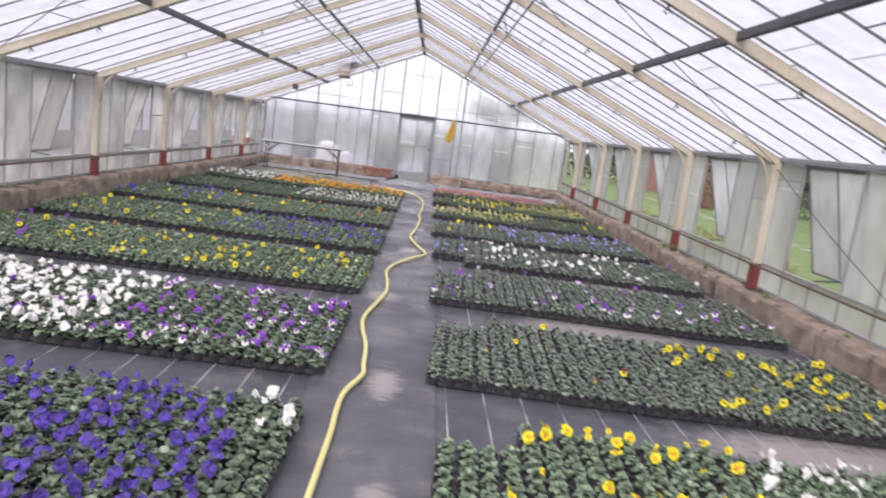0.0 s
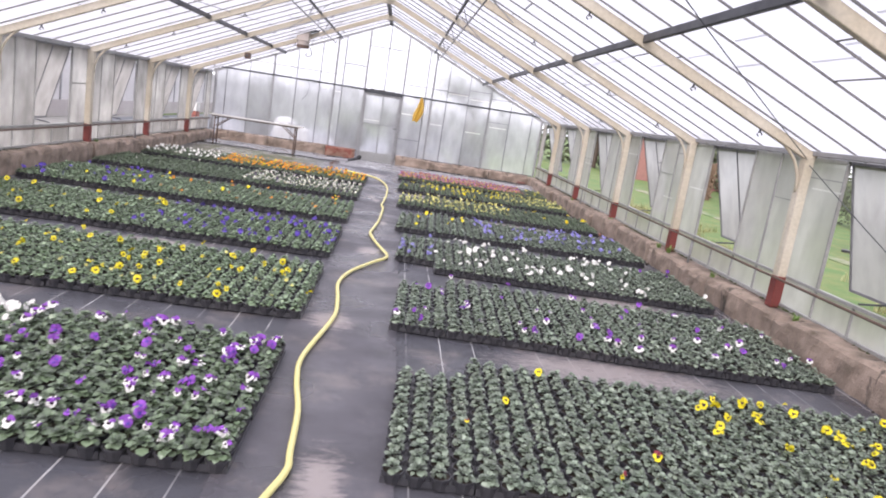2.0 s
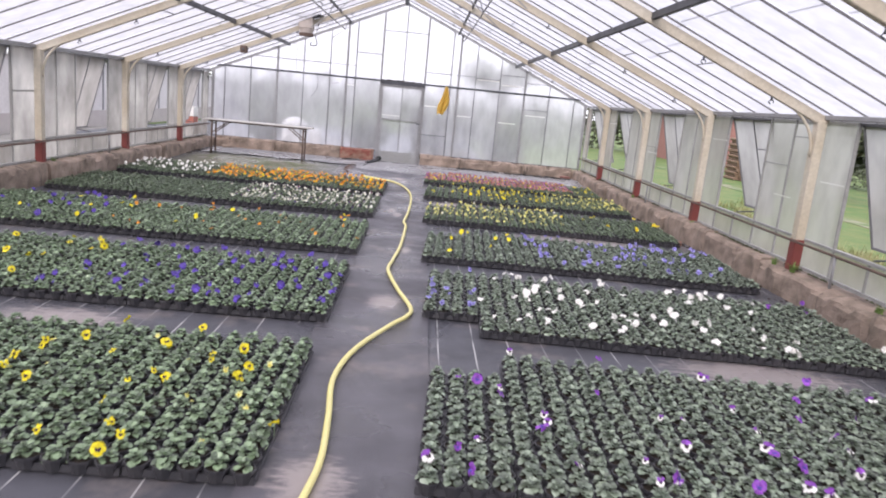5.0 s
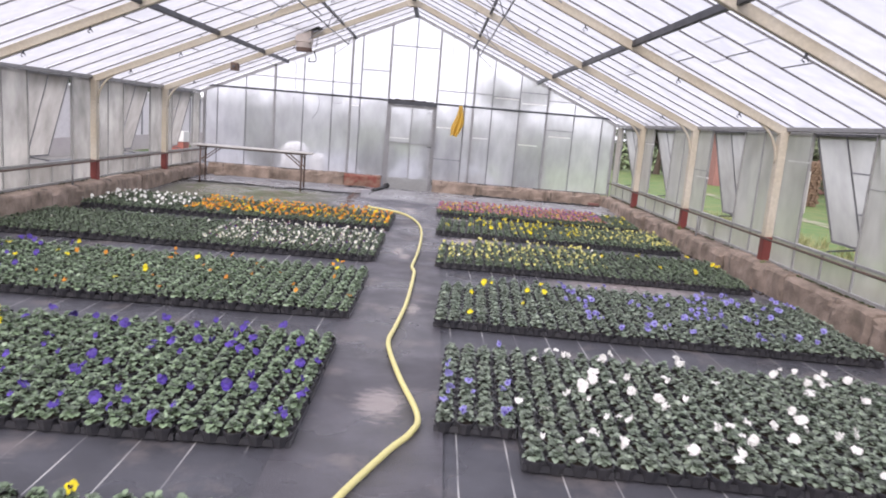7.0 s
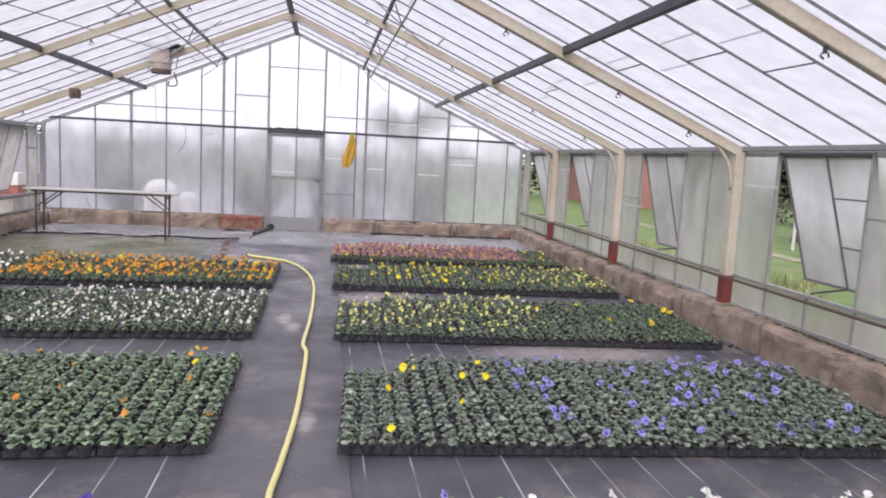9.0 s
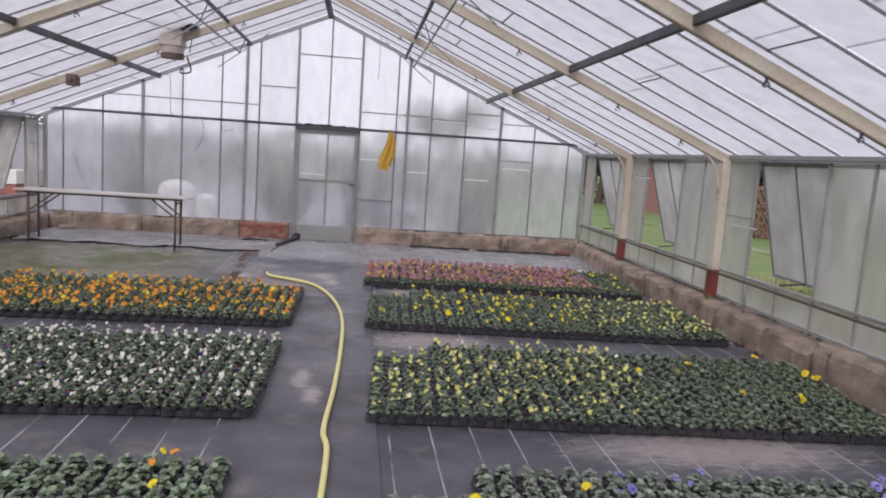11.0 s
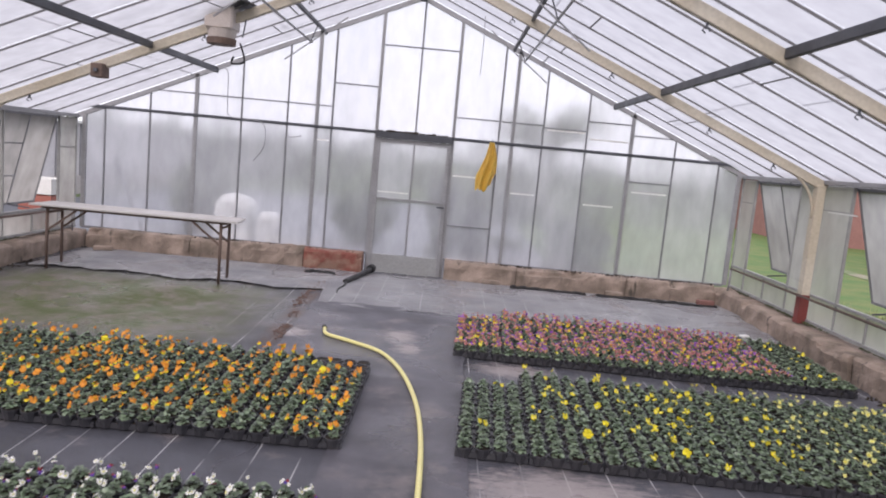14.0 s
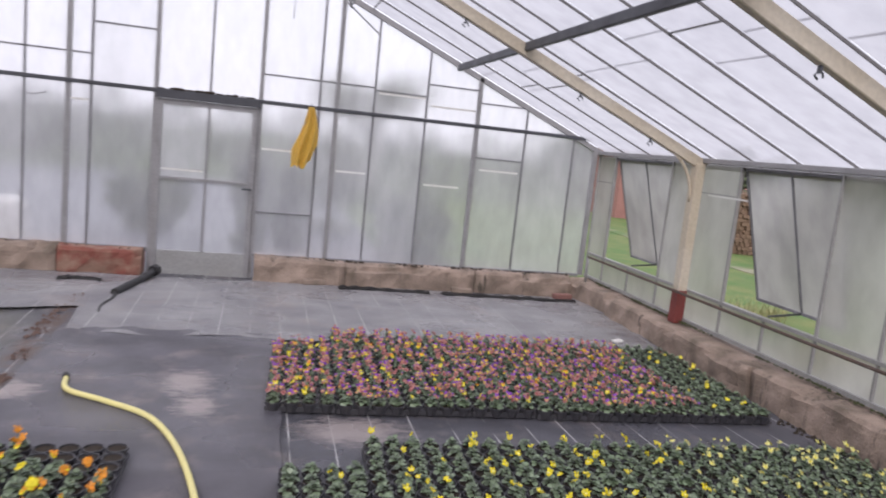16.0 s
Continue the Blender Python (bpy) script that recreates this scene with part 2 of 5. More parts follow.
M_FABRIC = fabric_material("woven_ground_cover", (0.07, 0.071, 0.083), 0.267, 0.7, moss=True, spots=((3.3, 4.4, 1.6, 0.6), (1.25, 16.75, 1.1, 0.55), (1.2, 19.15, 0.6, 0.4), (2.9, 14.3, 1.6, 0.5), (3.2, 9.3, 1.2, 0.5), (2.4, 6.95, 1.5, 0.5), (-1.9, 9.3, 0.8, 0.4)))
M_PATH = fabric_material("path_cover", (0.083, 0.08, 0.092), 0.0, 0.62, spots=((0.17, 15.5, 0.13, 0.42), (0.26, 15.13, 0.13, 0.34), (0.34, 10.35, 0.24, 0.4), (0.17, 7.35, 0.3, 0.4), (0.36, 4.8, 0.2, 0.6), (0.42, 3.2, 0.16, 0.35), (0.45, 12.6, 0.12, 0.3)))
M_GRASS = material("lawn", (0.052, 0.118, 0.018), 0.9, second=(0.13, 0.15, 0.045), scale=1.6, fine=14, bump=0.9, amount=0.9, spread=0.3)
M_GRAVEL = material("gravel", (0.4, 0.37, 0.32), 0.9, second=(0.14, 0.16, 0.07), scale=3, fine=30, bump=1.0, spread=0.25, amount=0.9)
M_CONC = material("old_concrete", (0.42, 0.325, 0.265), 0.85, second=(0.13, 0.105, 0.08), scale=4.2, fine=55, bump=1.0, spread=0.45, amount=0.9)
def drip_stains(m, colour, cut):
    """Dark damp runs down a face."""
    n, l = m.node_tree.nodes, m.node_tree.links
    p = n["Principled BSDF"]
    mp, tex, rg, mx = n.new("ShaderNodeMapping"), n.new("ShaderNodeTexNoise"), n.new("ShaderNodeMapRange"), n.new("ShaderNodeMix")
    mp.inputs["Scale"].default_value = (1.0, 1.0, 0.22)
    l.new(n["Geometry"].outputs["Position"], mp.inputs[0])
    tex.inputs["Scale"].default_value, tex.inputs["Detail"].default_value, tex.inputs["Roughness"].default_value = 5.5, 8, 0.65
    l.new(mp.outputs[0], tex.inputs["Vector"])
    rg.inputs["From Min"].default_value, rg.inputs["From Max"].default_value, rg.inputs["To Max"].default_value = cut, cut + 0.07, 0.85
    l.new(tex.outputs[0], rg.inputs[0])
    mx.data_type = "RGBA"
    mx.inputs["B"].default_value = (*colour, 1)
    l.new(rg.outputs[0], mx.inputs["Factor"])
    l.new(p.inputs["Base Color"].links[0].from_socket, mx.inputs["A"])
    l.new(mx.outputs["Result"], p.inputs["Base Color"])


drip_stains(M_CONC, (0.05, 0.045, 0.036), 0.6)
M_CONC_RED = material("red_washed_concrete", (0.23, 0.075, 0.055), 0.85, second=(0.3, 0.19, 0.14), scale=5, fine=60, bump=0.9, spread=0.2, amount=0.95)
M_CREAM = material("cream_painted_steel", (0.58, 0.53, 0.44), 0.55, second=(0.45, 0.385, 0.28), scale=1.8, fine=30, bump=0.1, spread=0.3, amount=0.7)
M_RED = material("red_oxide_paint", (0.2, 0.038, 0.034), 0.55, second=(0.16, 0.05, 0.04), scale=7, fine=60, bump=0.25)
M_STEEL = material("grey_galvanised_steel", (0.33, 0.33, 0.34), 0.55, metal=0.25, second=(0.22, 0.22, 0.22), scale=5, fine=50, bump=0.12)
M_DARK = material("dark_steel", (0.10, 0.105, 0.12), 0.5, metal=0.4, second=(0.05, 0.05, 0.055), scale=4, fine=50, bump=0.12)
M_ROOFBAR = material("alloy_roof_bar", (0.19, 0.185, 0.19), 0.9, second=(0.09, 0.09, 0.09), scale=6, fine=50, bump=0.1)
M_BAR = material("glazing_bar", (0.26, 0.26, 0.28), 0.55, metal=0.1, second=(0.12, 0.12, 0.12), scale=6, fine=50, bump=0.1)
M_SIDEBAR = material("pale_side_bar", (0.36, 0.36, 0.35), 0.6, metal=0.1, second=(0.2, 0.2, 0.19), scale=6, fine=50, bump=0.1)
M_GLASS_ROOF = pane_material("roof_glass", 0.66, 0.6, 0.3, (0.445, 0.445, 0.462), dirt=0.05, view=(0.4, 0.405, 0.425), low=0.93)
M_GLASS_GABLE = pane_material("steamed_gable_glass", 0.5, 0.03, 0.25, (0.8, 0.785, 0.8), ior=1.2, dirt=0.05, view=(0.84, 0.84, 0.85), streak=0.4, low=0.93, uneven=0.22)
M_GLASS_SIDE = pane_material("steamed_side_glass", 0.62, 0.14, 0.35, (0.53, 0.52, 0.49), ior=1.2, dirt=0.18, view=(0.73, 0.72, 0.7), streak=0.6, low=0.86, uneven=0.2)
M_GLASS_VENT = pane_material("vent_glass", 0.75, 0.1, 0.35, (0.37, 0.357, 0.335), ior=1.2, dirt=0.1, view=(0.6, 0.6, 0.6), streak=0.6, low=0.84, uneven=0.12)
M_POT = material("black_plastic", (0.036, 0.037, 0.043), 0.34, second=(0.07, 0.066, 0.07), scale=9, fine=90, bump=0.1)
M_SOIL = material("peat", (0.03, 0.022, 0.016), 0.95, second=(0.06, 0.045, 0.03), scale=30, fine=160, bump=0.8)
M_LEAF = material("pansy_leaf", (0.164, 0.24, 0.134), 0.36, second=(0.252, 0.325, 0.22), scale=5, fine=120, bump=0.2, island=0.62)
M_LEAF_B = material("dark_pansy_leaf", (0.163, 0.216, 0.157), 0.38, second=(0.258, 0.295, 0.226), scale=5, fine=120, bump=0.2, island=0.6)
M_LEAF_C = material("deep_green_leaf", (0.118, 0.172, 0.097), 0.34, second=(0.19, 0.238, 0.16), scale=5, fine=120, bump=0.15, island=0.55)
for leaf in (M_LEAF, M_LEAF_B, M_LEAF_C):
    leaf.node_tree.nodes["Principled BSDF"].inputs["Specular IOR Level"].default_value = 0.85
M_HOSE = material("yellow_hose", (0.84, 0.77, 0.3), 0.38, second=(0.74, 0.68, 0.34), scale=6, fine=80, bump=0.05)
M_CLOTH = material("yellow_oilskin", (0.8, 0.58, 0.14), 0.5, second=(0.72, 0.46, 0.08), scale=7, fine=40, bump=0.2)
M_BOARD = material("weathered_white_board", (0.55, 0.53, 0.51), 0.6, second=(0.36, 0.34, 0.32), scale=3, fine=60, bump=0.2, stretch=(0.4, 3, 3))
M_RUST = material("rusty_steel", (0.17, 0.11, 0.085), 0.75, metal=0.2, second=(0.10, 0.085, 0.08), scale=9, fine=70, bump=0.3)
M_RUBBER = material("black_rubber", (0.02, 0.02, 0.022), 0.6, second=(0.04, 0.04, 0.04), scale=8, fine=60)
M_BRICK = material("red_brick", (0.25, 0.125, 0.105), 0.9, second=(0.19, 0.095, 0.085), scale=3, fine=25, bump=0.4, island=0.2)
M_TILE = material("roof_tile", (0.16, 0.08, 0.06), 0.85, second=(0.1, 0.06, 0.05), scale=3, fine=20, bump=0.4, island=0.2)
M_WOOD = material("split_logs", (0.17, 0.11, 0.07), 0.9, second=(0.09, 0.06, 0.045), scale=5, fine=50, bump=0.4, island=0.35)
M_BARK = material("bark", (0.085, 0.065, 0.05), 0.95, second=(0.05, 0.04, 0.03), scale=6, fine=40, bump=0.8)
M_HEDGE = material("hedge_leaf", (0.05, 0.075, 0.03), 0.7, second=(0.09, 0.08, 0.05), scale=2, fine=30, island=0.5)
M_WHITE = material("white_paint", (0.72, 0.72, 0.7), 0.5, second=(0.55, 0.54, 0.5), scale=3, fine=40, bump=0.1)
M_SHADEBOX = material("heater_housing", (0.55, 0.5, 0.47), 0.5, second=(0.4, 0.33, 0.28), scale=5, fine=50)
M_ORANGE = material("dull_red_plastic", (0.34, 0.11, 0.08), 0.55, second=(0.25, 0.09, 0.07), scale=5, fine=40)
M_CABLE = material("grey_cable", (0.3, 0.3, 0.31), 0.5, second=(0.2, 0.2, 0.2), scale=8, fine=40)
PETAL = {
    "white": material("white_petal", (0.82, 0.81, 0.78), 0.6, second=(0.7, 0.7, 0.66), scale=40, fine=200, bump=0.1, island=0.1),
    "yellow": material("yellow_petal", (0.78, 0.69, 0.02), 0.6, second=(0.76, 0.6, 0.012), scale=40, fine=200, bump=0.1, island=0.15),
    "lemon": material("lemon_petal", (0.72, 0.7, 0.2), 0.6, second=(0.74, 0.72, 0.42), scale=40, fine=200, bump=0.1, island=0.15),
    "orange": material("orange_petal", (0.74, 0.26, 0.02), 0.6, second=(0.74, 0.36, 0.03), scale=40, fine=200, bump=0.1, island=0.15),
    "blue": material("blue_violet_petal", (0.075, 0.04, 0.32), 0.6, second=(0.13, 0.07, 0.42), scale=40, fine=200, bump=0.1, island=0.25),
    "lavender": material("lavender_petal", (0.27, 0.25, 0.6), 0.6, second=(0.36, 0.35, 0.68), scale=40, fine=200, bump=0.1, island=0.2),
    "purple": material("purple_petal", (0.22, 0.05, 0.40), 0.6, second=(0.32, 0.1, 0.5), scale=40, fine=200, bump=0.1, island=0.25),
    "pink": material("pink_petal", (0.43, 0.19, 0.15), 0.6, second=(0.42, 0.2, 0.23), scale=40, fine=200, bump=0.1, island=0.25),
    "wine": material("wine_petal", (0.2, 0.02, 0.04), 0.6, second=(0.3, 0.04, 0.05), scale=40, fine=200, bump=0.1, island=0.2),
    "dusk": material("dusky_petal", (0.055, 0.03, 0.21), 0.6, second=(0.085, 0.05, 0.28), scale=40, fine=200, bump=0.1, island=0.3),
    "dark": material("dark_blotch", (0.03, 0.01, 0.03), 0.6, second=(0.05, 0.02, 0.03), scale=40, fine=200, bump=0.1),
}
PETAL_ORDER = list(PETAL)


# ---- building helpers ----
def mesh_of(name, bm, mat, bevel=0.0):
    if bevel:
        bmesh.ops.bevel(bm, geom=bm.edges[:], offset=bevel, segments=1, affect="EDGES", clamp_overlap=True)
    me = bpy.data.meshes.new(name)
    bm.to_mesh(me)
    bm.free()
    for mm in (mat if isinstance(mat, (list, tuple)) else [mat]):
        me.materials.append(mm)
    return me


def part(name, bm, mat, parent=None, label="", bevel=0.0):
    ob = new(name, mesh_of(name, bm, mat, bevel))
    if parent:
        ob.parent = parent
    if label:
        tagged(ob, label)
    return ob


def box(bm, lo, hi, m=None):
    c = [(a + b) / 2 for a, b in zip(lo, hi)]
    s = [abs(b - a) for a, b in zip(lo, hi)]
    mat = Matrix.Translation(c) @ Matrix.Diagonal((*s, 1))
    return bmesh.ops.create_cube(bm, size=1, matrix=(m @ mat) if m else mat)


def boxed(*pairs):
    bm = bmesh.new()
    for lo, hi in pairs:
        box(bm, lo, hi)
    return bm


def beam(bm, a, b, w, h, up=(0, 0, 1)):
    """A bar of section w x h from a to b."""
    a, b = Vector(a), Vector(b)
    d = (b - a)
    z = d.normalized()
    x = Vector(up).cross(z)
    if x.length < 1e-4:
        x = Vector((1, 0, 0)).cross(z)
    x.normalize()
    y = z.cross(x)
    m = Matrix((x, y, z)).transposed().to_4x4()
    m.translation = (a + b) / 2
    bmesh.ops.create_cube(bm, size=1, matrix=m @ Matrix.Diagonal((w, h, d.length, 1)))


def tube(bm, pts, r, seg=8):
    pts = [Vector(p) for p in pts]
    rings = []
    for i, p in enumerate(pts):
        d = (pts[min(i + 1, len(pts) - 1)] - pts[max(i - 1, 0)]).normalized()
        x = d.cross(Vector((0, 0, 1)))
        if x.length < 1e-3:
            x = d.cross(Vector((0, 1, 0)))
        x.normalize()
        y = d.cross(x)
        rings.append([bm.verts.new(p + r * (math.cos(2 * math.pi * k / seg) * x + math.sin(2 * math.pi * k / seg) * y)) for k in range(seg)])
    for a, b in zip(rings, rings[1:]):
        for k in range(seg):
            f = bm.faces.new((a[k], a[(k + 1) % seg], b[(k + 1) % seg], b[k]))
            f.smooth = True
    bm.faces.new(rings[0][::-1])
    bm.faces.new(rings[-1])


def smooth_line(pts, n=8):
    """A Catmull-Rom line through the given points."""
    pts = [Vector(p) for p in pts]
    q = [pts[0]] + pts + [pts[-1]]
    out = []
    for i in range(1, len(q) - 2):
        p0, p1, p2, p3 = q[i - 1:i + 3]
        for k in range(n):
            t = k / n
            out.append(0.5 * (2 * p1 + (p2 - p0) * t + (2 * p0 - 5 * p1 + 4 * p2 - p3) * t * t + (3 * p1 - p0 - 3 * p2 + p3) * t ** 3))
    return out + [pts[-1]]


def structure(ob, label="", category=""):
    return tagged(ob, label, category, "", "structure")


def no_shadow(ob):
    ob.visible_shadow = False
    return ob


def roughen(bm, amp, freq):
    for v in bm.verts:
        v.co += Vector(noise.noise_vector(v.co * freq)) * amp


# ---- plan ----
CX = -0.13   # the greenhouse's middle line; the aisle lies a little east of it
HALF, EAVE, RIDGE, SLOPE = 5.0, 2.0, 4.15, 0.43
FAR, BACK = 23.62, -4.75
BAY, FIRST = 3.06, 21.29
FRAMES = [FIRST - BAY * k for k in range(9)]
SILL, MID = 0.33, 0.64


def floor_z(y):
    t = min(1, max(0, (y - 19.9) / 2.4))
    return 0.05 * t * t * (3 - 2 * t)


def roof_z(x):
    return RIDGE - SLOPE * abs(x)


# ---- ground, floor, path ----
bm = bmesh.new()
bmesh.ops.create_grid(bm, x_segments=60, y_segments=60, size=300)
for v in bm.verts:
    v.co.z = -0.03
structure(part("ground", bm, M_GRASS), "mown green lawn round the greenhouse", "lawn")
structure(part("yard_slab", boxed(((-9, 23.9, -0.03), (2.6, 44, -0.01))), material("wet_asphalt", (0.085, 0.09, 0.105), 0.55, second=(0.13, 0.135, 0.15), scale=0.8, fine=60, bump=0.3)), "wet grey asphalt yard behind the end wall", "yard")
structure(part("passage_gravel", boxed(((-9.4, -6, -0.03), (-5.25, 30, -0.013))), material("pale_gravel", (0.3, 0.285, 0.27), 0.9, second=(0.17, 0.17, 0.14), scale=2, fine=30, bump=0.9)), "pale gravel passage between the greenhouses", "gravel")
structure(part("gravel_strip", boxed(((5.25, -4, -0.03), (6.7, 24, -0.012))), M_GRAVEL), "pale gravel strip along the glass wall", "gravel")
bm = bmesh.new()
bmesh.ops.create_grid(bm, x_segments=60, y_segments=160, size=1)
for v in bm.verts:
    v.co = Vector((CX + v.co.x * 4.95, (v.co.y + 1) / 2 * (FAR - BACK) + BACK, 0.0))
    v.co.z = 0.004 * noise.noise(v.co * 1.3) + floor_z(v.co.y)
structure(part("floor", bm, M_FABRIC), "black woven ground cover with pale tracer threads, damp", "floor")
bm = bmesh.new()
bmesh.ops.create_grid(bm, x_segments=10, y_segments=150, size=1)
for v in bm.verts:
    e = v.co.x
    v.co = Vector((0.29 + e * 0.43, (v.co.y + 1) / 2 * (20.6 - BACK) + BACK, 0))
    v.co.x += 0.02 * noise.noise(Vector((0, v.co.y * 0.8, e)))
    v.co.z = 0.011 + 0.005 * noise.noise(v.co * 2.1) + floor_z(v.co.y)
structure(part("path_strip", bm, M_PATH), "grey-black fabric strip down the middle aisle", "path")
bm = bmesh.new()
bmesh.ops.create_grid(bm, x_segments=150, y_segments=44, size=1)
for v in bm.verts:
    x, e = v.co.x * 4.7, (v.co.y + 1) / 2
    near = 21.05 if x > -0.95 else 21.75
    near += 0.16 * noise.noise(Vector((x * 1.6, 3, 0))) + 0.05 * noise.noise(Vector((x * 6, 9, 0)))
    v.co = Vector((x, near + e * (23.28 - near), 0))
    v.co.z = 0.02 + 0.009 * noise.noise(v.co * 3.0) + 0.012 * abs(noise.noise(Vector((v.co.x * 2.2, v.co.y * 6, 4)))) + floor_z(v.co.y)
structure(part("cross_aisle_sheet", bm, fabric_material("washed_cover", (0.19, 0.187, 0.2), 0.267, 0.8, thread=0.42)), "pale washed-out fabric sheet before the end wall", "floor")

bm = bmesh.new()
bmesh.ops.create_grid(bm, x_segments=30, y_segments=40, size=1)
for v in bm.verts:
    e, f = (v.co.x + 1) / 2, (v.co.y + 1) / 2
    x = -0.98 + 1.72 * e + 0.04 * noise.noise(Vector((0, f * 7, e)))
    end = 21.25 + 0.2 * noise.noise(Vector((x * 2.2, 1, 0))) + 0.06 * noise.noise(Vector((x * 9, 4, 0)))
    near = 18.3 + 0.3 * noise.noise(Vector((x * 1.3, 8, 0)))
    v.co = Vector((x, near + f * (end - near), 0))
    v.co.z = -0.006 + 0.0255 * min(1, f * 6) + 0.005 * noise.noise(v.co * 2.1) + floor_z(v.co.y)
structure(part("aisle_end_sheet", bm, fabric_material("dark_end_cover", (0.085, 0.083, 0.096), 0.0, 0.75, spots=((0.12, 19.95, 0.3, 0.45), (0.22, 19.5, 0.24, 0.34), (-0.95, 19.75, 0.35, 0.3)))), "dark wet fabric sheet with a ragged end", "floor")


def rumpled_edge(pts, width, seed):
    """A turned-up, rumpled edge of black ground cover."""
    bm = bmesh.new()
    line = smooth_line(pts, 10)
    rows = []
    for i, p in enumerate(line):
        w = width * (0.6 + 0.8 * abs(noise.noise(Vector((i * 0.23, seed, 0)))))
        h = 0.03 * abs(noise.noise(Vector((i * 0.31, seed, 5)))) + 0.012
        base_z = floor_z(p.y) + 0.024
        rows.append([bm.verts.new((p.x, p.y - w, base_z)), bm.verts.new((p.x, p.y - w * 0.3, base_z + h)), bm.verts.new((p.x, p.y + w * 0.2, base_z + h * 1.3)), bm.verts.new((p.x, p.y + w * 0.5, base_z + 0.004))])
    for a, c in zip(rows, rows[1:]):
        for k in range(3):
            bm.faces.new((a[k], c[k], c[k + 1], a[k + 1])).smooth = True
    bmesh.ops.solidify(bm, geom=bm.faces[:], thickness=0.004)
    return bm


M_SHEET = material("black_sheet", (0.03, 0.03, 0.033), 0.5, second=(0.07, 0.065, 0.06), scale=6, fine=80, bump=0.4)
for k, pts in enumerate(([(2.75, 23.12, 0), (3.4, 23.1, 0), (4.0, 23.06, 0), (4.5, 23.08, 0)], [(1.5, 23.16, 0), (2.0, 23.17, 0), (2.6, 23.14, 0)], [(-1.45, 22.95, 0), (-1.25, 22.98, 0), (-1.02, 22.92, 0)])):
    tagged(part("rumpled_sheet", rumpled_edge(pts, 0.1, k * 3.1), M_SHEET), "rumpled black edge of ground cover by the end wall", "sheet", "rumpled edges of ground cover")

# ---- concrete plinths ----
def plinth(name, along, length, depth, height, mat, parent):
    bm = bmesh.new()
    n = max(2, int(length / 0.07))
    prof = [(0.0, 0.0), (0.0, height * 0.25), (0.0, height * 0.5), (0.0, height * 0.72), (0.004, height * 0.9), (0.03, height), (depth * 0.35, height * 1.01), (depth * 0.7, height * 1.02), (depth, height * 1.02), (depth, 0.0)]
    rings = []
    for i in range(n + 1):
        rings.append([bm.verts.new((length * i / n, d, h)) for d, h in prof])
    for a, b in zip(rings, rings[1:]):
        for k in range(len(prof) - 1):
            bm.faces.new((a[k], b[k], b[k + 1], a[k + 1]))
    bm.faces.new(rings[0])
    bm.faces.new(rings[-1][::-1])
    bmesh.ops.recalc_face_normals(bm, faces=bm.faces[:])
    for i, ring in enumerate(rings):
        edge = min(i, n - i) / n * length
        for k, v in enumerate(ring[:-1]):
            p = along @ v.co
            inset = 0.03 * noise.noise(p * 2.3) + 0.02 * noise.noise(p * 7) + 0.008 * noise.noise(p * 19)
            drop = 0.022 * noise.noise(p * 1.7 + Vector((5, 0, 0))) + 0.014 * noise.noise(p * 9)
            if k in (4, 5):   # broken arris
                chip = max(0.0, noise.noise(p * 3.1 + Vector((2, 7, 1))) - 0.12) * 0.16
                inset += chip
                drop -= chip * 0.7
            if edge < 0.06:   # worn corner of the block
                inset += 0.03 * (1 - edge / 0.06)
            v.co += Vector((0, inset, drop if v.co.z > 0.05 else 0))
    ob = part(name, bm, mat, parent)
    ob.matrix_local = along
    return ob


for side, nm in ((1, "wall_east_base"), (-1, "wall_west_base")):
    root = structure(new(nm), "weathered concrete plinth with chipped pinkish-brown face", "plinth")
    y, k = BACK, 0
    rng = random.Random(11 + side)
    while y < FAR - 0.1:
        ln = min(rng.uniform(1.6, 3.1), FAR - y)
        if FAR - y - ln < 0.5:
            ln = FAR - y
        d = rng.uniform(-0.03, 0.03)
        hgt = SILL - 0.03 + rng.uniform(-0.025, 0.025)
        if side > 0:
            m = Matrix.Translation((CX + 4.74 + d, y + ln - 0.008, 0)) @ Matrix.Rotation(-math.pi / 2, 4, "Z")
        else:
            m = Matrix.Translation((CX - 4.74 + d, y, 0)) @ Matrix.Rotation(math.pi / 2, 4, "Z")
        plinth("concrete_block", m, ln - 0.008, 0.44, hgt, M_CONC, root)
        y += ln
root = structure(new("wall_north_base"), "low concrete sill with a red-washed length by the door", "plinth")
for x0, x1, mt in ((-4.85, -3.3, M_CONC), (-3.29, -1.6, M_CONC), (-1.59, -0.72, M_CONC_RED), (0.52, 1.6, M_CONC), (1.61, 3.25, M_CONC), (3.26, 4.6, M_CONC)):
    plinth("concrete_block", Matrix.Translation((x0, FAR - 0.22, 0)), x1 - x0, 0.32, SILL, mt, root)

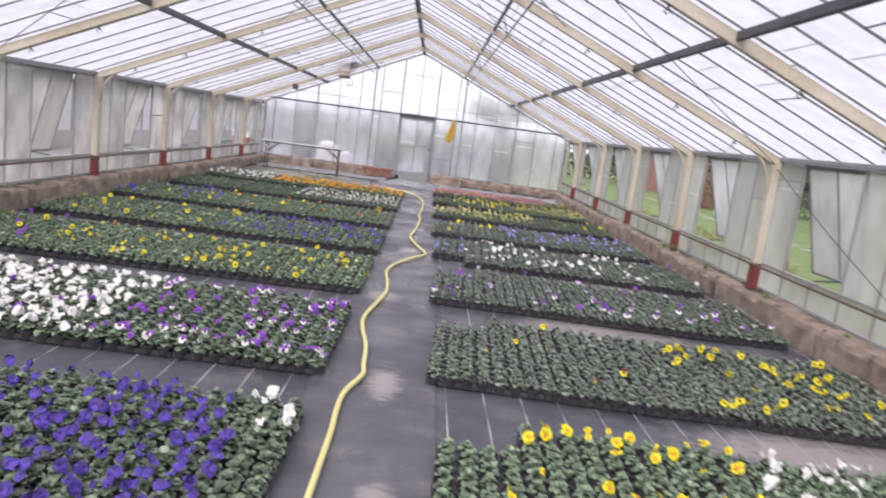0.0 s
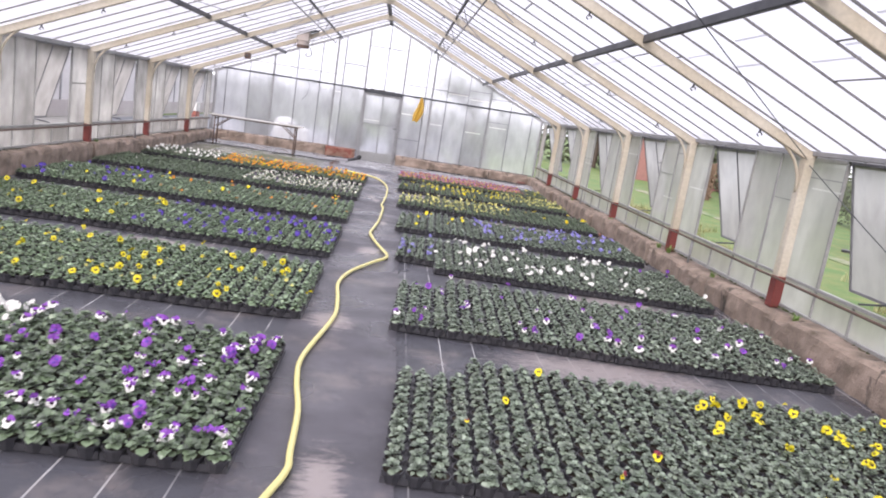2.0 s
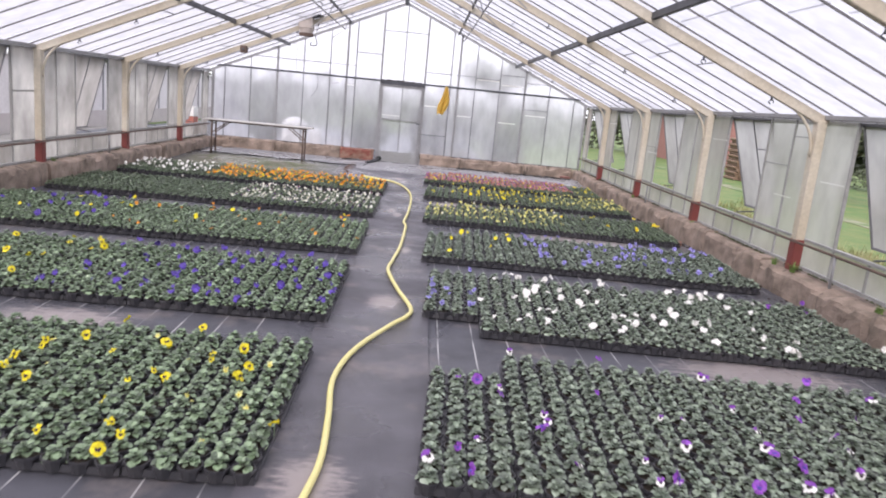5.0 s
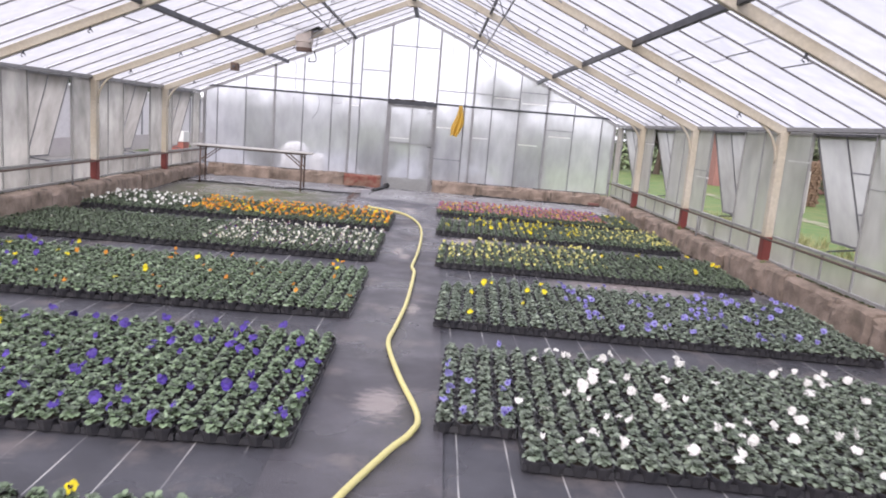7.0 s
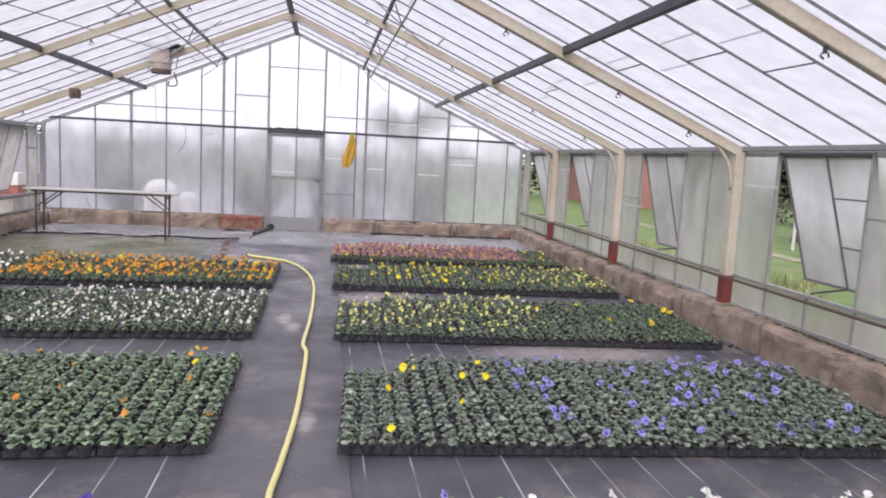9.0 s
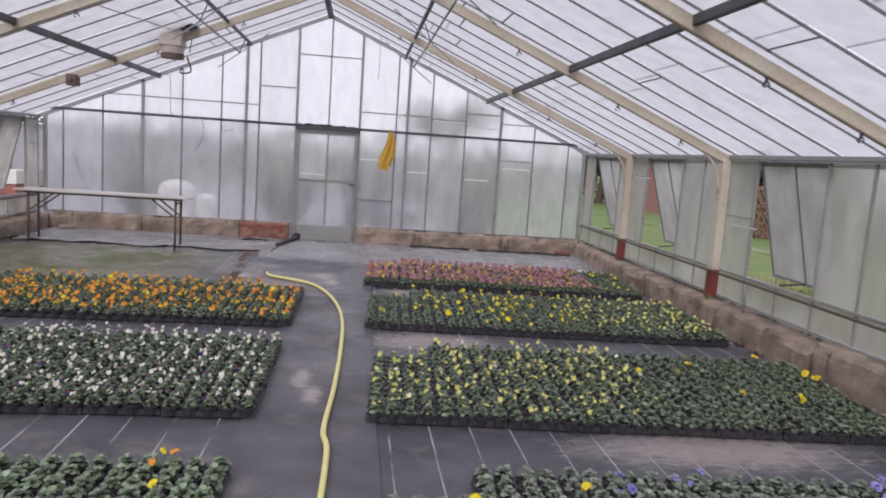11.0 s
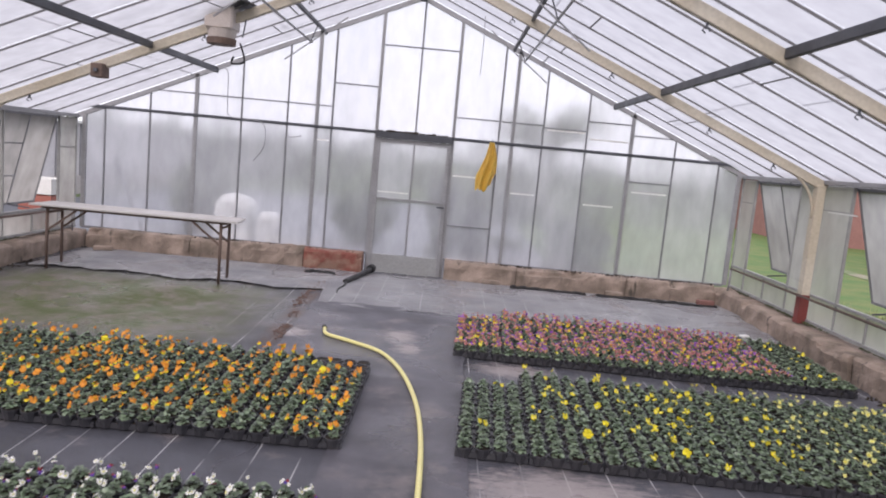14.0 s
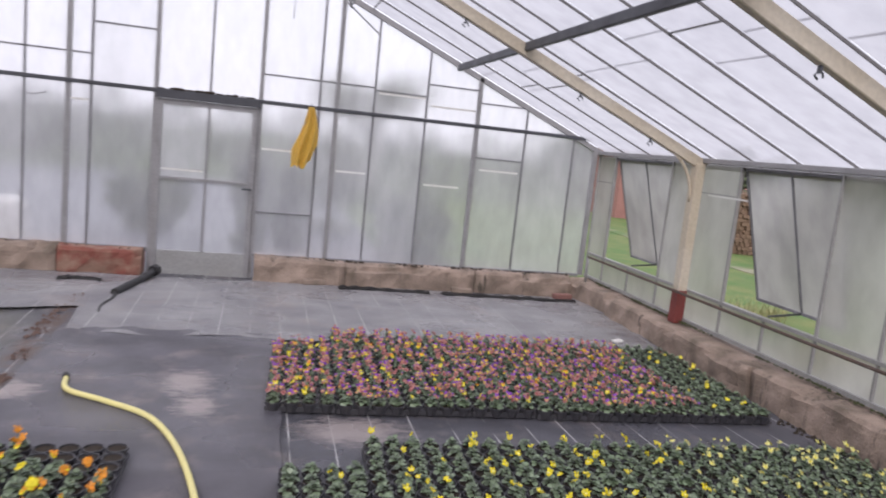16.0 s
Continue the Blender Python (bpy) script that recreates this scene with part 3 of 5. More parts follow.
# ---- portal frames ----
def portal_frame():
    root = new("portal_frame")
    for s in (1, -1):
        part("column", boxed(((s * 4.93 - 0.05, -0.055, 0.63), (s * 4.93 + 0.05, 0.055, EAVE - 0.06))), M_CREAM, root, bevel=0.006)
        part("red_foot", boxed(((s * 4.93 - 0.054, -0.06, 0.29), (s * 4.93 + 0.054, 0.06, 0.635))), M_RED, root, "red oxide painted column foot", bevel=0.006)
        bm = bmesh.new()
        beam(bm, (s * 5.0, 0, roof_z(5.0) - 0.085), (s * 0.02, 0, roof_z(0.02) - 0.085), 0.065, 0.105)
        part("rafter", bm, M_CREAM, root, bevel=0.006)
        bm = bmesh.new()
        lowz, inx = 1.55, 4.5
        c0, c1 = Vector((4.88, roof_z(4.88) - 0.12)), Vector((inx, roof_z(inx) - 0.12))
        curve = []
        for k in range(11):
            f = k / 10
            q = Vector((4.88, lowz)) * (1 - f) ** 2 + c0 * 2 * f * (1 - f) + c1 * f * f
            curve.append((s * q.x, 0, q.y))
        tube(bm, curve, 0.017, 8)
        part("haunch", bm, M_CREAM, root, "thin curved knee brace")
        for hx in (1.15, 2.35, 3.55, 4.35):
            bm = bmesh.new()
            z = roof_z(hx) - 0.135
            beam(bm, (s * hx, 0, z), (s * hx, 0, z - 0.05), 0.03, 0.012)
            tube(bm, [(s * hx + 0.03 * math.cos(a), 0, z - 0.06 + 0.022 * math.sin(a)) for a in [math.pi * 0.4 * i - 0.5 for i in range(5)]], 0.007, 5)
            part("hook", bm, M_DARK, root, "small dark steel hook")
    bm = bmesh.new()
    box(bm, (-0.13, -0.045, roof_z(0) - 0.2), (0.13, 0.045, roof_z(0) - 0.08))
    part("ridge_plate", bm, M_CREAM, root, bevel=0.01)
    return tagged(root, "cream-painted steel portal frame with red column feet", "steel frame", "portal frames along the greenhouse")


frame0 = portal_frame()
frame0.matrix_basis = pose(CX, FRAMES[0], 0)
for y in FRAMES[1:]:
    copy_thing(frame0, pose(CX, y, 0))

# ---- roof ----
roof_root = structure(new("roof"), "glazed pitched roof of thin steel bars", "roof")
roof_root.location.x = CX
for s in (1, -1):
    bm = bmesh.new()
    L0, L1 = 0.06, HALF + 0.12
    y, rng = FAR, random.Random(3 + s)
    while y > BACK + 0.05:
        y2 = max(BACK, y - 0.61)
        cuts = [L0, rng.uniform(1.5, 1.9), rng.uniform(3.2, 3.7), L1]
        for a, b in zip(cuts, cuts[1:]):
            lift = 0.004 * rng.random()
            vs = [bm.verts.new((s * xx, yy, roof_z(xx) + 0.02 + lift)) for xx, yy in ((a - 0.01, y - 0.0004), (b + 0.01, y - 0.0004), (b + 0.01, y2 + 0.0004), (a - 0.01, y2 + 0.0004))]
            bm.faces.new(vs)
        y = y2
    no_shadow(part("roof_glass", bm, M_GLASS_ROOF, roof_root, "cloudy wet roof glass"))
    bm = bmesh.new()
    y, k = FAR, 0
    while y > BACK:
        beam(bm, (s * 0.03, y, roof_z(0.03)), (s * L1, y, roof_z(L1)), 0.0085, 0.018)
        y -= 0.61
    part("glazing_bars", bm, M_ROOFBAR, roof_root, "thin dark glazing bars")
    bm = bmesh.new()
    rng = random.Random(8 + s)
    y = FAR - 0.3
    while y > BACK + 0.5:
        for xx in (rng.uniform(1.5, 2.2), rng.uniform(3.2, 3.9)):
            if rng.random() < 0.4:
                beam(bm, (s * xx, y - 0.29, roof_z(xx) + 0.004), (s * xx, y + 0.29, roof_z(xx) + 0.004), 0.014, 0.01)
        y -= 0.61
    part("lap_joints", bm, M_ROOFBAR, roof_root, "grey glass lap strips")
    for px, w, h, mt in ((2.95, 0.05, 0.08, M_DARK), (1.38, 0.04, 0.055, M_DARK)):
        bm = bmesh.new()
        beam(bm, (s * px, BACK, roof_z(px) - 0.055), (s * px, FAR + 0.02, roof_z(px) - 0.055), w, h)
        part("purlin", bm, mt, roof_root, "dark steel purlin", bevel=0.008)
    part("eaves_beam", boxed(((s * HALF - 0.05, BACK, EAVE - 0.05), (s * HALF + 0.05, FAR, EAVE + 0.0))), M_STEEL, roof_root, bevel=0.006)
    part("gutter", boxed(((s * (HALF + 0.05) - 0.0, BACK, EAVE - 0.1), (s * (HALF + 0.2), FAR, EAVE - 0.085)), ((s * (HALF + 0.19), BACK, EAVE - 0.1), (s * (HALF + 0.2), FAR, EAVE + 0.0))), M_STEEL, roof_root)
bm = bmesh.new()
beam(bm, (0, BACK, RIDGE - 0.04), (0, FAR, RIDGE - 0.04), 0.09, 0.09)
part("ridge_beam", bm, M_DARK, roof_root, "dark steel ridge beam", bevel=0.008)

# ---- side walls: posts, rails, panes, top-hung vents ----
def quad(pts):
    bm = bmesh.new()
    bm.faces.new([bm.verts.new(p) for p in pts])
    return bm


def vent_window(width, height, angle, side, lapped):
    root = new("vent_window")
    t = 0.022
    a = math.radians(angle)
    def P(y, d):
        return (side * math.sin(a) * d, y, -math.cos(a) * d)
    bm = bmesh.new()
    beam(bm, P(0, 0), P(0, height), t, t, up=(0, 1, 0))
    part("stile", bm, M_BAR, root)
    bm = bmesh.new()
    beam(bm, P(width, 0), P(width, height), t, t, up=(0, 1, 0))
    part("stile", bm, M_BAR, root)
    bm = bmesh.new()
    beam(bm, P(width / 2, 0), P(width / 2, height), t * 0.8, t, up=(0, 1, 0))
    part("middle_bar", bm, M_BAR, root)
    for d in (0.0, height):
        bm = bmesh.new()
        beam(bm, P(-0.01, d), P(width + 0.01, d), t * 1.2, t * 1.2)
        part("rail", bm, M_BAR, root)
    for y0, y1, lap in ((0.012, width / 2 - 0.01, lapped), (width / 2 + 0.01, width - 0.012, False)):
        cuts = [0.012, height * 0.32, height * 0.68, height - 0.012] if lap else [0.012, height - 0.012]
        for d0, d1 in zip(cuts, cuts[1:]):
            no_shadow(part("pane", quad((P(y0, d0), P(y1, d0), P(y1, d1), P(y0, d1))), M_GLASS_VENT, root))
        for d in cuts[1:-1]:
            bm = bmesh.new()
            beam(bm, P(y0, d), P(y1, d), 0.014, 0.014)
            part("lap_bar", bm, M_BAR, root)
    bm = bmesh.new()
    beam(bm, P(width * 0.5, height), (0, width * 0.5, -height * 0.99), 0.01, 0.018)
    part("stay", bm, M_DARK, root, "dark casement stay")
    return tagged(root, "top-hung steel vent propped open with steamed panes", "window", "side wall vents")


rng = random.Random(21)
for side, nm in ((1, "wall_east"), (-1, "wall_west")):
    root = structure(new(nm), "low glass side wall in thin steel bars", "glass wall")
    root.location.x = CX
    X = side * HALF
    part("sill_rail", boxed(((X - 0.03, BACK, SILL - 0.015), (X + 0.03, FAR, SILL + 0.02))), M_SIDEBAR, root)
    part("mid_rail", boxed(((X - 0.022, BACK, MID - 0.015), (X + 0.03, FAR, MID + 0.015))), M_SIDEBAR, root)
    bays = [(FAR, FIRST)] + [(f, f - BAY) for f in FRAMES[:-1]] + [(FRAMES[-1], BACK)]
    for bay, (y_far, y_near) in enumerate(bays):
        span = y_far - y_near
        if span > 2.5:
            ys = [y_far - 0.61 * k for k in range(5)] + [y_near]
            vent = (1, 3)
        else:
            ys = [y_far - span * f for f in (0, 0.2, 0.48, 0.76, 1.0)]
            vent = (1, 3)
        for k, y in enumerate(ys[:-1]):
            top = EAVE - 0.06
            if k == vent[0] + 1:
                top = MID
            part("mullion", boxed(((X - 0.016, y - 0.011, SILL), (X + 0.016, y + 0.011, top))), M_SIDEBAR, root)
            y2 = ys[k + 1]
            no_shadow(part("pane", quad(((X, y - 0.013, SILL + 0.02), (X, y2 + 0.013, SILL + 0.02), (X, y2 + 0.013, MID - 0.015), (X, y - 0.013, MID - 0.015))), M_GLASS_SIDE, root))
            if not vent[0] <= k < vent[1]:
                no_shadow(part("pane", quad(((X, y - 0.013, MID + 0.015), (X, y2 + 0.013, MID + 0.015), (X, y2 + 0.013, EAVE - 0.06), (X, y - 0.013, EAVE - 0.06))), M_GLASS_SIDE, root))
                if rng.random() < 0.3:
                    zz = rng.uniform(1.3, 1.75)
                    part("lap_bar", boxed(((X - 0.012, y2 + 0.013, zz - 0.006), (X + 0.012, y - 0.013, zz + 0.006))), M_SIDEBAR, root)
        va, vb = ys[vent[1]], ys[vent[0]]
        w = vent_window(vb - va - 0.04, EAVE - 0.09 - MID, rng.uniform(13, 19), side, bay == (3 if side > 0 else 0))
        w.matrix_basis = pose(CX + X + side * 0.03, va + 0.02, EAVE - 0.075)

# ---- gable walls ----
def gable(name, Y, door):
    root = structure(new(name), "glazed gable wall of steamed panes in grey steel bars", "glass wall")
    root.location.x = CX
    bars = [(x - CX, w) for x, w in ((-5.0, 0.06), (-4.7, 0.024), (-4.035, 0.024), (-3.355, 0.05), (-2.68, 0.024), (-2.0, 0.024), (-1.565, 0.05), (-1.335, 0.028), (-0.665, 0.045), (-0.085, 0.024), (0.478, 0.045), (1.15, 0.028), (1.355, 0.05), (1.8, 0.024), (2.45, 0.024), (3.12, 0.05), (3.78, 0.024), (4.46, 0.024), (4.78, 0.06))]
    BEAMZ = 2.14
    for x, w in bars:
        lo = SILL if not (door and abs(x) < 0.3) else BEAMZ
        if door and 0.5 < abs(x) < 0.65:
            lo = 0.0
        part("mullion", boxed(((x - w / 2, Y - w * 0.5, lo), (x + w / 2, Y + w * 0.5, roof_z(x) - 0.02))), M_STEEL if w > 0.03 else M_BAR, root)
    part("cross_beam", boxed(((-4.85, Y - 0.045, BEAMZ - 0.022), (4.85, Y + 0.03, BEAMZ + 0.022))), M_DARK, root, bevel=0.005)
    for s in (1, -1):
        bm = bmesh.new()
        beam(bm, (s * 5.02, Y, roof_z(5.02) - 0.03), (0, Y, RIDGE - 0.03), 0.05, 0.06)
        part("verge_bar", bm, M_STEEL, root)
        part("bottom_rail", boxed((((0.62 if s > 0 else -4.88), Y - 0.025, SILL - 0.02), ((4.88 if s > 0 else -0.56), Y + 0.025, SILL + 0.015))), M_BAR, root)
    for x0, x1, z in [(p - CX, q - CX, z) for p, q, z in ((-4.035, -3.355, 2.46), (-3.355, -1.335, 2.455), (-1.335, -0.665, 2.8), (-0.665, 0.478, 3.41), (0.478, 1.8, 2.46), (1.8, 2.45, 2.43), (2.45, 3.12, 2.58), (3.12, 3.78, 2.43), (0.478, 1.15, 0.85), (3.12, 3.78, 1.75))]:
        part("transom", boxed(((x0 + 0.012, Y - 0.012, z - 0.009), (x1 - 0.012, Y + 0.012, z + 0.009))), M_BAR, root)
    for (x0, w0), (x1, w1) in zip(bars, bars[1:]):
        a, b = x0 + w0 / 2, x1 - w1 / 2
        if not (door and x0 > -0.6 and x1 < 0.65):
            ta, tb = min(BEAMZ - 0.022, roof_z(a) - 0.01), min(BEAMZ - 0.022, roof_z(b) - 0.01)
            no_shadow(part("pane", quad(((a, Y, SILL + 0.015), (b, Y, SILL + 0.015), (b, Y, tb), (a, Y, ta))), M_GLASS_GABLE, root))
        za, zb = roof_z(a) - 0.01, roof_z(b) - 0.01
        if max(za, zb) > BEAMZ + 0.1:
            z0 = BEAMZ + 0.022
            no_shadow(part("pane", quad(((a, Y, z0), (b, Y, z0), (b, Y, max(zb, z0 + 0.01)), (a, Y, max(za, z0 + 0.01)))), M_GLASS_GABLE, root))
    return root


gable("wall_north", FAR, True)
gable("wall_south", BACK, False)
part("filler_plinth", boxed(((-4.85, BACK - 0.1, 0), (4.6, BACK + 0.1, SILL - 0.025))), M_CONC, bpy.data.objects["wall_south"])

door = structure(new("door_1"), "closed grey steel door with four steamed panes", "door")
DX0, DX1, DMID, DY = -0.642, 0.455, -0.085, FAR - 0.02
part("door_frame", boxed(((DX0 - 0.0, DY - 0.03, 0.012), (DX0 + 0.055, DY + 0.03, 2.06)), ((DX1 - 0.055, DY - 0.03, 0.012), (DX1, DY + 0.03, 2.06)), ((DX0 + 0.055, DY - 0.03, 2.0), (DX1 - 0.055, DY + 0.03, 2.06)), ((DX0 + 0.055, DY - 0.025, 1.15), (DX1 - 0.055, DY + 0.025, 1.185)), ((DMID - 0.013, DY - 0.02, 0.33), (DMID + 0.013, DY + 0.02, 1.15)), ((DMID - 0.013, DY - 0.02, 1.185), (DMID + 0.013, DY + 0.02, 2.0))), M_STEEL, door)
part("kick_panel", boxed(((DX0 + 0.055, DY - 0.015, 0.02), (DX1 - 0.055, DY + 0.015, 0.33))), material("grey_sheet", (0.34, 0.35, 0.35), 0.55, second=(0.25, 0.25, 0.24), scale=3, fine=40), door, "dull grey sheet-metal kick panel")
for a, b in ((DX0 + 0.055, DMID - 0.013), (DMID + 0.013, DX1 - 0.055)):
    for z0, z1 in ((0.33, 1.15), (1.185, 2.0)):
        no_shadow(part("pane", quad(((a, DY, z0), (b, DY, z0), (b, DY, z1), (a, DY, z1))), M_GLASS_GABLE, door))
part("handle", boxed(((DX1 - 0.04, DY - 0.075, 1.1), (DX1 - 0.02, DY - 0.03, 1.12)), ((DX1 - 0.13, DY - 0.085, 1.1), (DX1 - 0.02, DY - 0.07, 1.12))), M_DARK, door, "dark steel lever handle", bevel=0.003)
part("lintel", boxed(((DX0 - 0.02, DY - 0.06, 2.062), (DX1 + 0.02, DY - 0.005, 2.126))), M_DARK, door, "dark rusty lintel strip")

bm = bmesh.new()
rng = random.Random(31)
for _ in range(60):
    x = rng.uniform(DX0, DX1 - 0.05)
    r = rng.uniform(0.008, 0.022) * (1.3 if noise.noise(Vector((x * 4, 0, 2))) > 0 else 0.7)
    bmesh.ops.create_icosphere(bm, subdivisions=1, radius=r, matrix=Matrix.Translation((x, FAR - 0.03 + rng.uniform(-0.01, 0.01), 2.164 + r * 0.3)) @ Matrix.Diagonal((1.8, 0.8, 0.7, 1)))
tagged(part("moss", bm, M_SOIL), "dark dead moss lying along the door lintel", "moss", "", "stuff")
bm = bmesh.new()
tube(bm, [(-4.6, FAR + 0.12, 1.42), (-4.36, FAR + 0.3, 0.7), (-4.15, FAR + 0.55, -0.02)], 0.022, 7)
tagged(part("leaning_pole", bm, M_DARK), "dark pole leaning against the outside of the glass", "pole")

# ---- heating pipes along the walls ----
for s in (1, -1):
    root = new("wall_pipe")
    root.location.x = CX
    bm = bmesh.new()
    tube(bm, [(s * 4.84, BACK + 0.2, 0.63), (s * 4.84, 8, 0.625), (s * 4.84, FAR - 0.35, 0.63)], 0.0145, 8)
    part("pipe", bm, M_RUST, root)
    y = FAR - 0.35
    while y > BACK:
        bm = bmesh.new()
        tube(bm, [(s * 4.84, y, SILL - 0.03), (s * 4.84, y, 0.63)], 0.016, 6)
        part("support", bm, M_STEEL, root)
        y -= BAY * 2 if y < FAR - 1 else 2.9 + BAY
    tagged(root, "thin grey steel pipe along the glass wall on stub posts", "pipe")

# ---- hose down the aisle ----
HOSE = [(0.2, -1.5), (0.14, 1), (0.12, 2.8), (0.12, 3.84), (0.11, 4.16), (0.12, 4.48), (0.2, 4.84), (0.19, 5.05), (0.16, 5.53), (0.09, 5.98), (0.07, 6.4), (0.17, 7.19), (0.195, 7.53), (0.17, 7.98), (0.13, 8.53), (0.21, 9.06), (0.42, 9.64), (0.54, 9.91), (0.57, 10.16), (0.44, 10.73), (0.34, 11.25), (0.31, 11.55), (0.34, 11.91), (0.39, 12.61), (0.41, 13.27), (0.42, 14.1), (0.385, 14.43), (0.42, 15.22), (0.44, 16.22), (0.43, 17.21), (0.36, 18), (0.2, 18.74), (-0.02, 19.25), (-0.32, 19.52), (-0.59, 19.72), (-0.655, 19.95)]
bm = bmesh.new()
tube(bm, smooth_line([(x, y, 0.037) for x, y in HOSE], 10), 0.018, 10)
hose = new("garden_hose")
part("hose_tube", bm, M_HOSE, hose)
bm = bmesh.new()
tube(bm, [(-0.652, 19.94, 0.037), (-0.668, 20.0, 0.039)], 0.024, 10)
part("coupling", bm, M_RUBBER, hose, "dark hose coupling")
tagged(hose, "pale yellow garden hose snaking along the aisle", "hose")

# ---- bench by the end wall ----
bench = new("work_bench")
part("board", boxed(((-4.62, 21.55, 0.82), (-2.06, 21.79, 0.845))), M_BOARD, bench, bevel=0.004)
part("board", boxed(((-4.6, 21.805, 0.82), (-2.1, 22.06, 0.845))), M_BOARD, bench, bevel=0.004)
part("under_rail", boxed(((-4.5, 21.61, 0.79), (-2.18, 21.65, 0.818))), M_RUST, bench)
part("under_rail", boxed(((-4.5, 21.96, 0.79), (-2.18, 22.0, 0.818))), M_RUST, bench)
for lx in (-4.43, -2.28):
    for ly in (21.63, 21.98):
        bm = bmesh.new()
        tube(bm, [(lx, ly, floor_z(ly)), (lx, ly, 0.79)], 0.019, 8)
        part("leg", bm, M_RUST, bench)
        bm = bmesh.new()
        sgn = 1 if lx < -3 else -1
        beam(bm, (lx, ly, 0.52), (lx + sgn * 0.36, ly, 0.795), 0.022, 0.022, up=(0, 1, 0))
        part("brace", bm, M_RUST, bench)
    bm = bmesh.new()
    beam(bm, (lx, 21.63, 0.74), (lx, 21.98, 0.74), 0.022, 0.022)
    part("cross_rail", bm, M_RUST, bench)
tagged(bench, "narrow bench of two whitish boards on rusty tube legs", "bench")

# ---- hanging yellow oilskin ----
bm = bmesh.new()
rows, cols = 22, 16
grid = []
for i in range(rows):
    f = i / (rows - 1)
    wid = 0.035 + 0.11 * min(1, f * 1.5) - 0.04 * max(0, f - 0.7) / 0.3
    line = []
    for j in range(cols):
        g = j / (cols - 1) * 2 - 1
        fold = 0.035 * math.sin(g * 7 + f * 2.0) * (0.4 + f)
        z = 2.14 - 0.68 * f - 0.05 * f * math.sin(g * 4 + 1) - 0.06 * f * (g < -0.2)
        line.append(bm.verts.new((1.055 + wid * g - 0.06 * f + 0.02 * math.sin(5 * f), FAR - 0.14 + fold - 0.03 * math.cos(g * 1.5), z)))
    grid.append(line)
for a, b in zip(grid, grid[1:]):
    for j in range(cols - 1):
        bm.faces.new((a[j], a[j + 1], b[j + 1], b[j])).smooth = True
bmesh.ops.solidify(bm, geom=bm.faces[:], thickness=0.006)
coat = new("oilskin_coat")
part("cloth", bm, M_CLOTH, coat)
bm = bmesh.new()
tube(bm, [(1.06, FAR - 0.05, 2.18), (1.06, FAR - 0.12, 2.17), (1.06, FAR - 0.15, 2.1)], 0.006, 6)
part("peg", bm, M_DARK, coat, "bent wire peg")
tagged(coat, "yellow oilskin hanging in folds from the cross beam", "coat")

# ---- hanging heater ----
heater = new("fan_heater")
part("housing", boxed(((-2.44, 21.12, 3.06), (-2.12, 21.44, 3.36))), M_SHADEBOX, heater, bevel=0.02)
bm = bmesh.new()
bmesh.ops.create_cone(bm, cap_ends=True, segments=20, radius1=0.15, radius2=0.17, depth=0.1, matrix=Matrix.Translation((-2.28, 21.28, 3.015)))
part("outlet_cone", bm, M_SHADEBOX, heater)
bm = bmesh.new()
bmesh.ops.create_cone(bm, cap_ends=True, segments=20, radius1=0.16, radius2=0.165, depth=0.07, matrix=Matrix.Translation((-2.28, 21.28, 2.935)))
part("outlet_ring", bm, M_RUST, heater, "rust-brown outlet ring")
part("cover_plate", boxed(((-2.6, 21.0, 3.363), (-1.94, 21.56, 3.385))), M_DARK, heater, "dark sheet-metal cover plate", bevel=0.004)
for hx in (-2.4, -2.04):
    bm = bmesh.new()
    tube(bm, [(hx, 21.28, 3.0), (hx * 0.98, 21.28, roof_z(hx) - 0.0)], 0.008, 6)
    part("hanger", bm, M_DARK, heater)
bm = bmesh.new()
tube(bm, smooth_line([(-2.1, 21.40, 2.95), (-2.05, 21.42, 2.75), (-2.2, 21.44, 2.72), (-2.18, 21.44, 2.8)], 6), 0.012, 6)
part("cable", bm, M_RUBBER, heater)
tagged(heater, "pale box heater with rusty outlet hung below the roof", "heater")

# ---- motor lump on the rafter ----
clamp = new("rafter_clamp")
part("collar", boxed(((-3.72, 21.16, 2.40), (-3.58, 21.34, 2.56))), M_RUST, clamp, bevel=0.01)
part("bolt", boxed(((-3.67, 21.13, 2.46), (-3.63, 21.16, 2.5))), M_DARK, clamp)
tagged(clamp, "rusty brown clamp round the cream rafter", "clamp")

# ---- vent gear below the inner purlins ----
for s in (1, -1):
    gear = new("ridge_vent_gear")
    gear.location.x = CX
    bm = bmesh.new()
    tube(bm, [(s * 1.52, 1.0, roof_z(1.5) - 0.2), (s * 1.52, FAR - 0.3, roof_z(1.5) - 0.2)], 0.014, 6)
    part("shaft", bm, M_STEEL, gear)
    y = FAR - 0.5
    while y > 1:
        bm = bmesh.new()
        beam(bm, (s * 1.85, y, roof_z(1.85) - 0.34), (s * 1.0, y, roof_z(1.0) - 0.06), 0.014, 0.022, up=(0, 1, 0))
        part("rack", bm, M_STEEL, gear)
        bm = bmesh.new()
        beam(bm, (s * 1.52, y + 0.02, roof_z(1.52) - 0.24), (s * 1.42, y + 0.02, roof_z(1.42) - 0.03), 0.012, 0.02, up=(0, 1, 0))
        part("bracket", bm, M_DARK, gear)
        y -= BAY
    tagged(gear, "grey steel shaft with vent racks below the roof", "vent gear")

# ---- cables, cords and bracing wires ----
def cord(name, pts, r, mat, label, cat):
    bm = bmesh.new()
    tube(bm, smooth_line(pts, 6), r, 5)
    return tagged(part(name, bm, mat), label, cat)


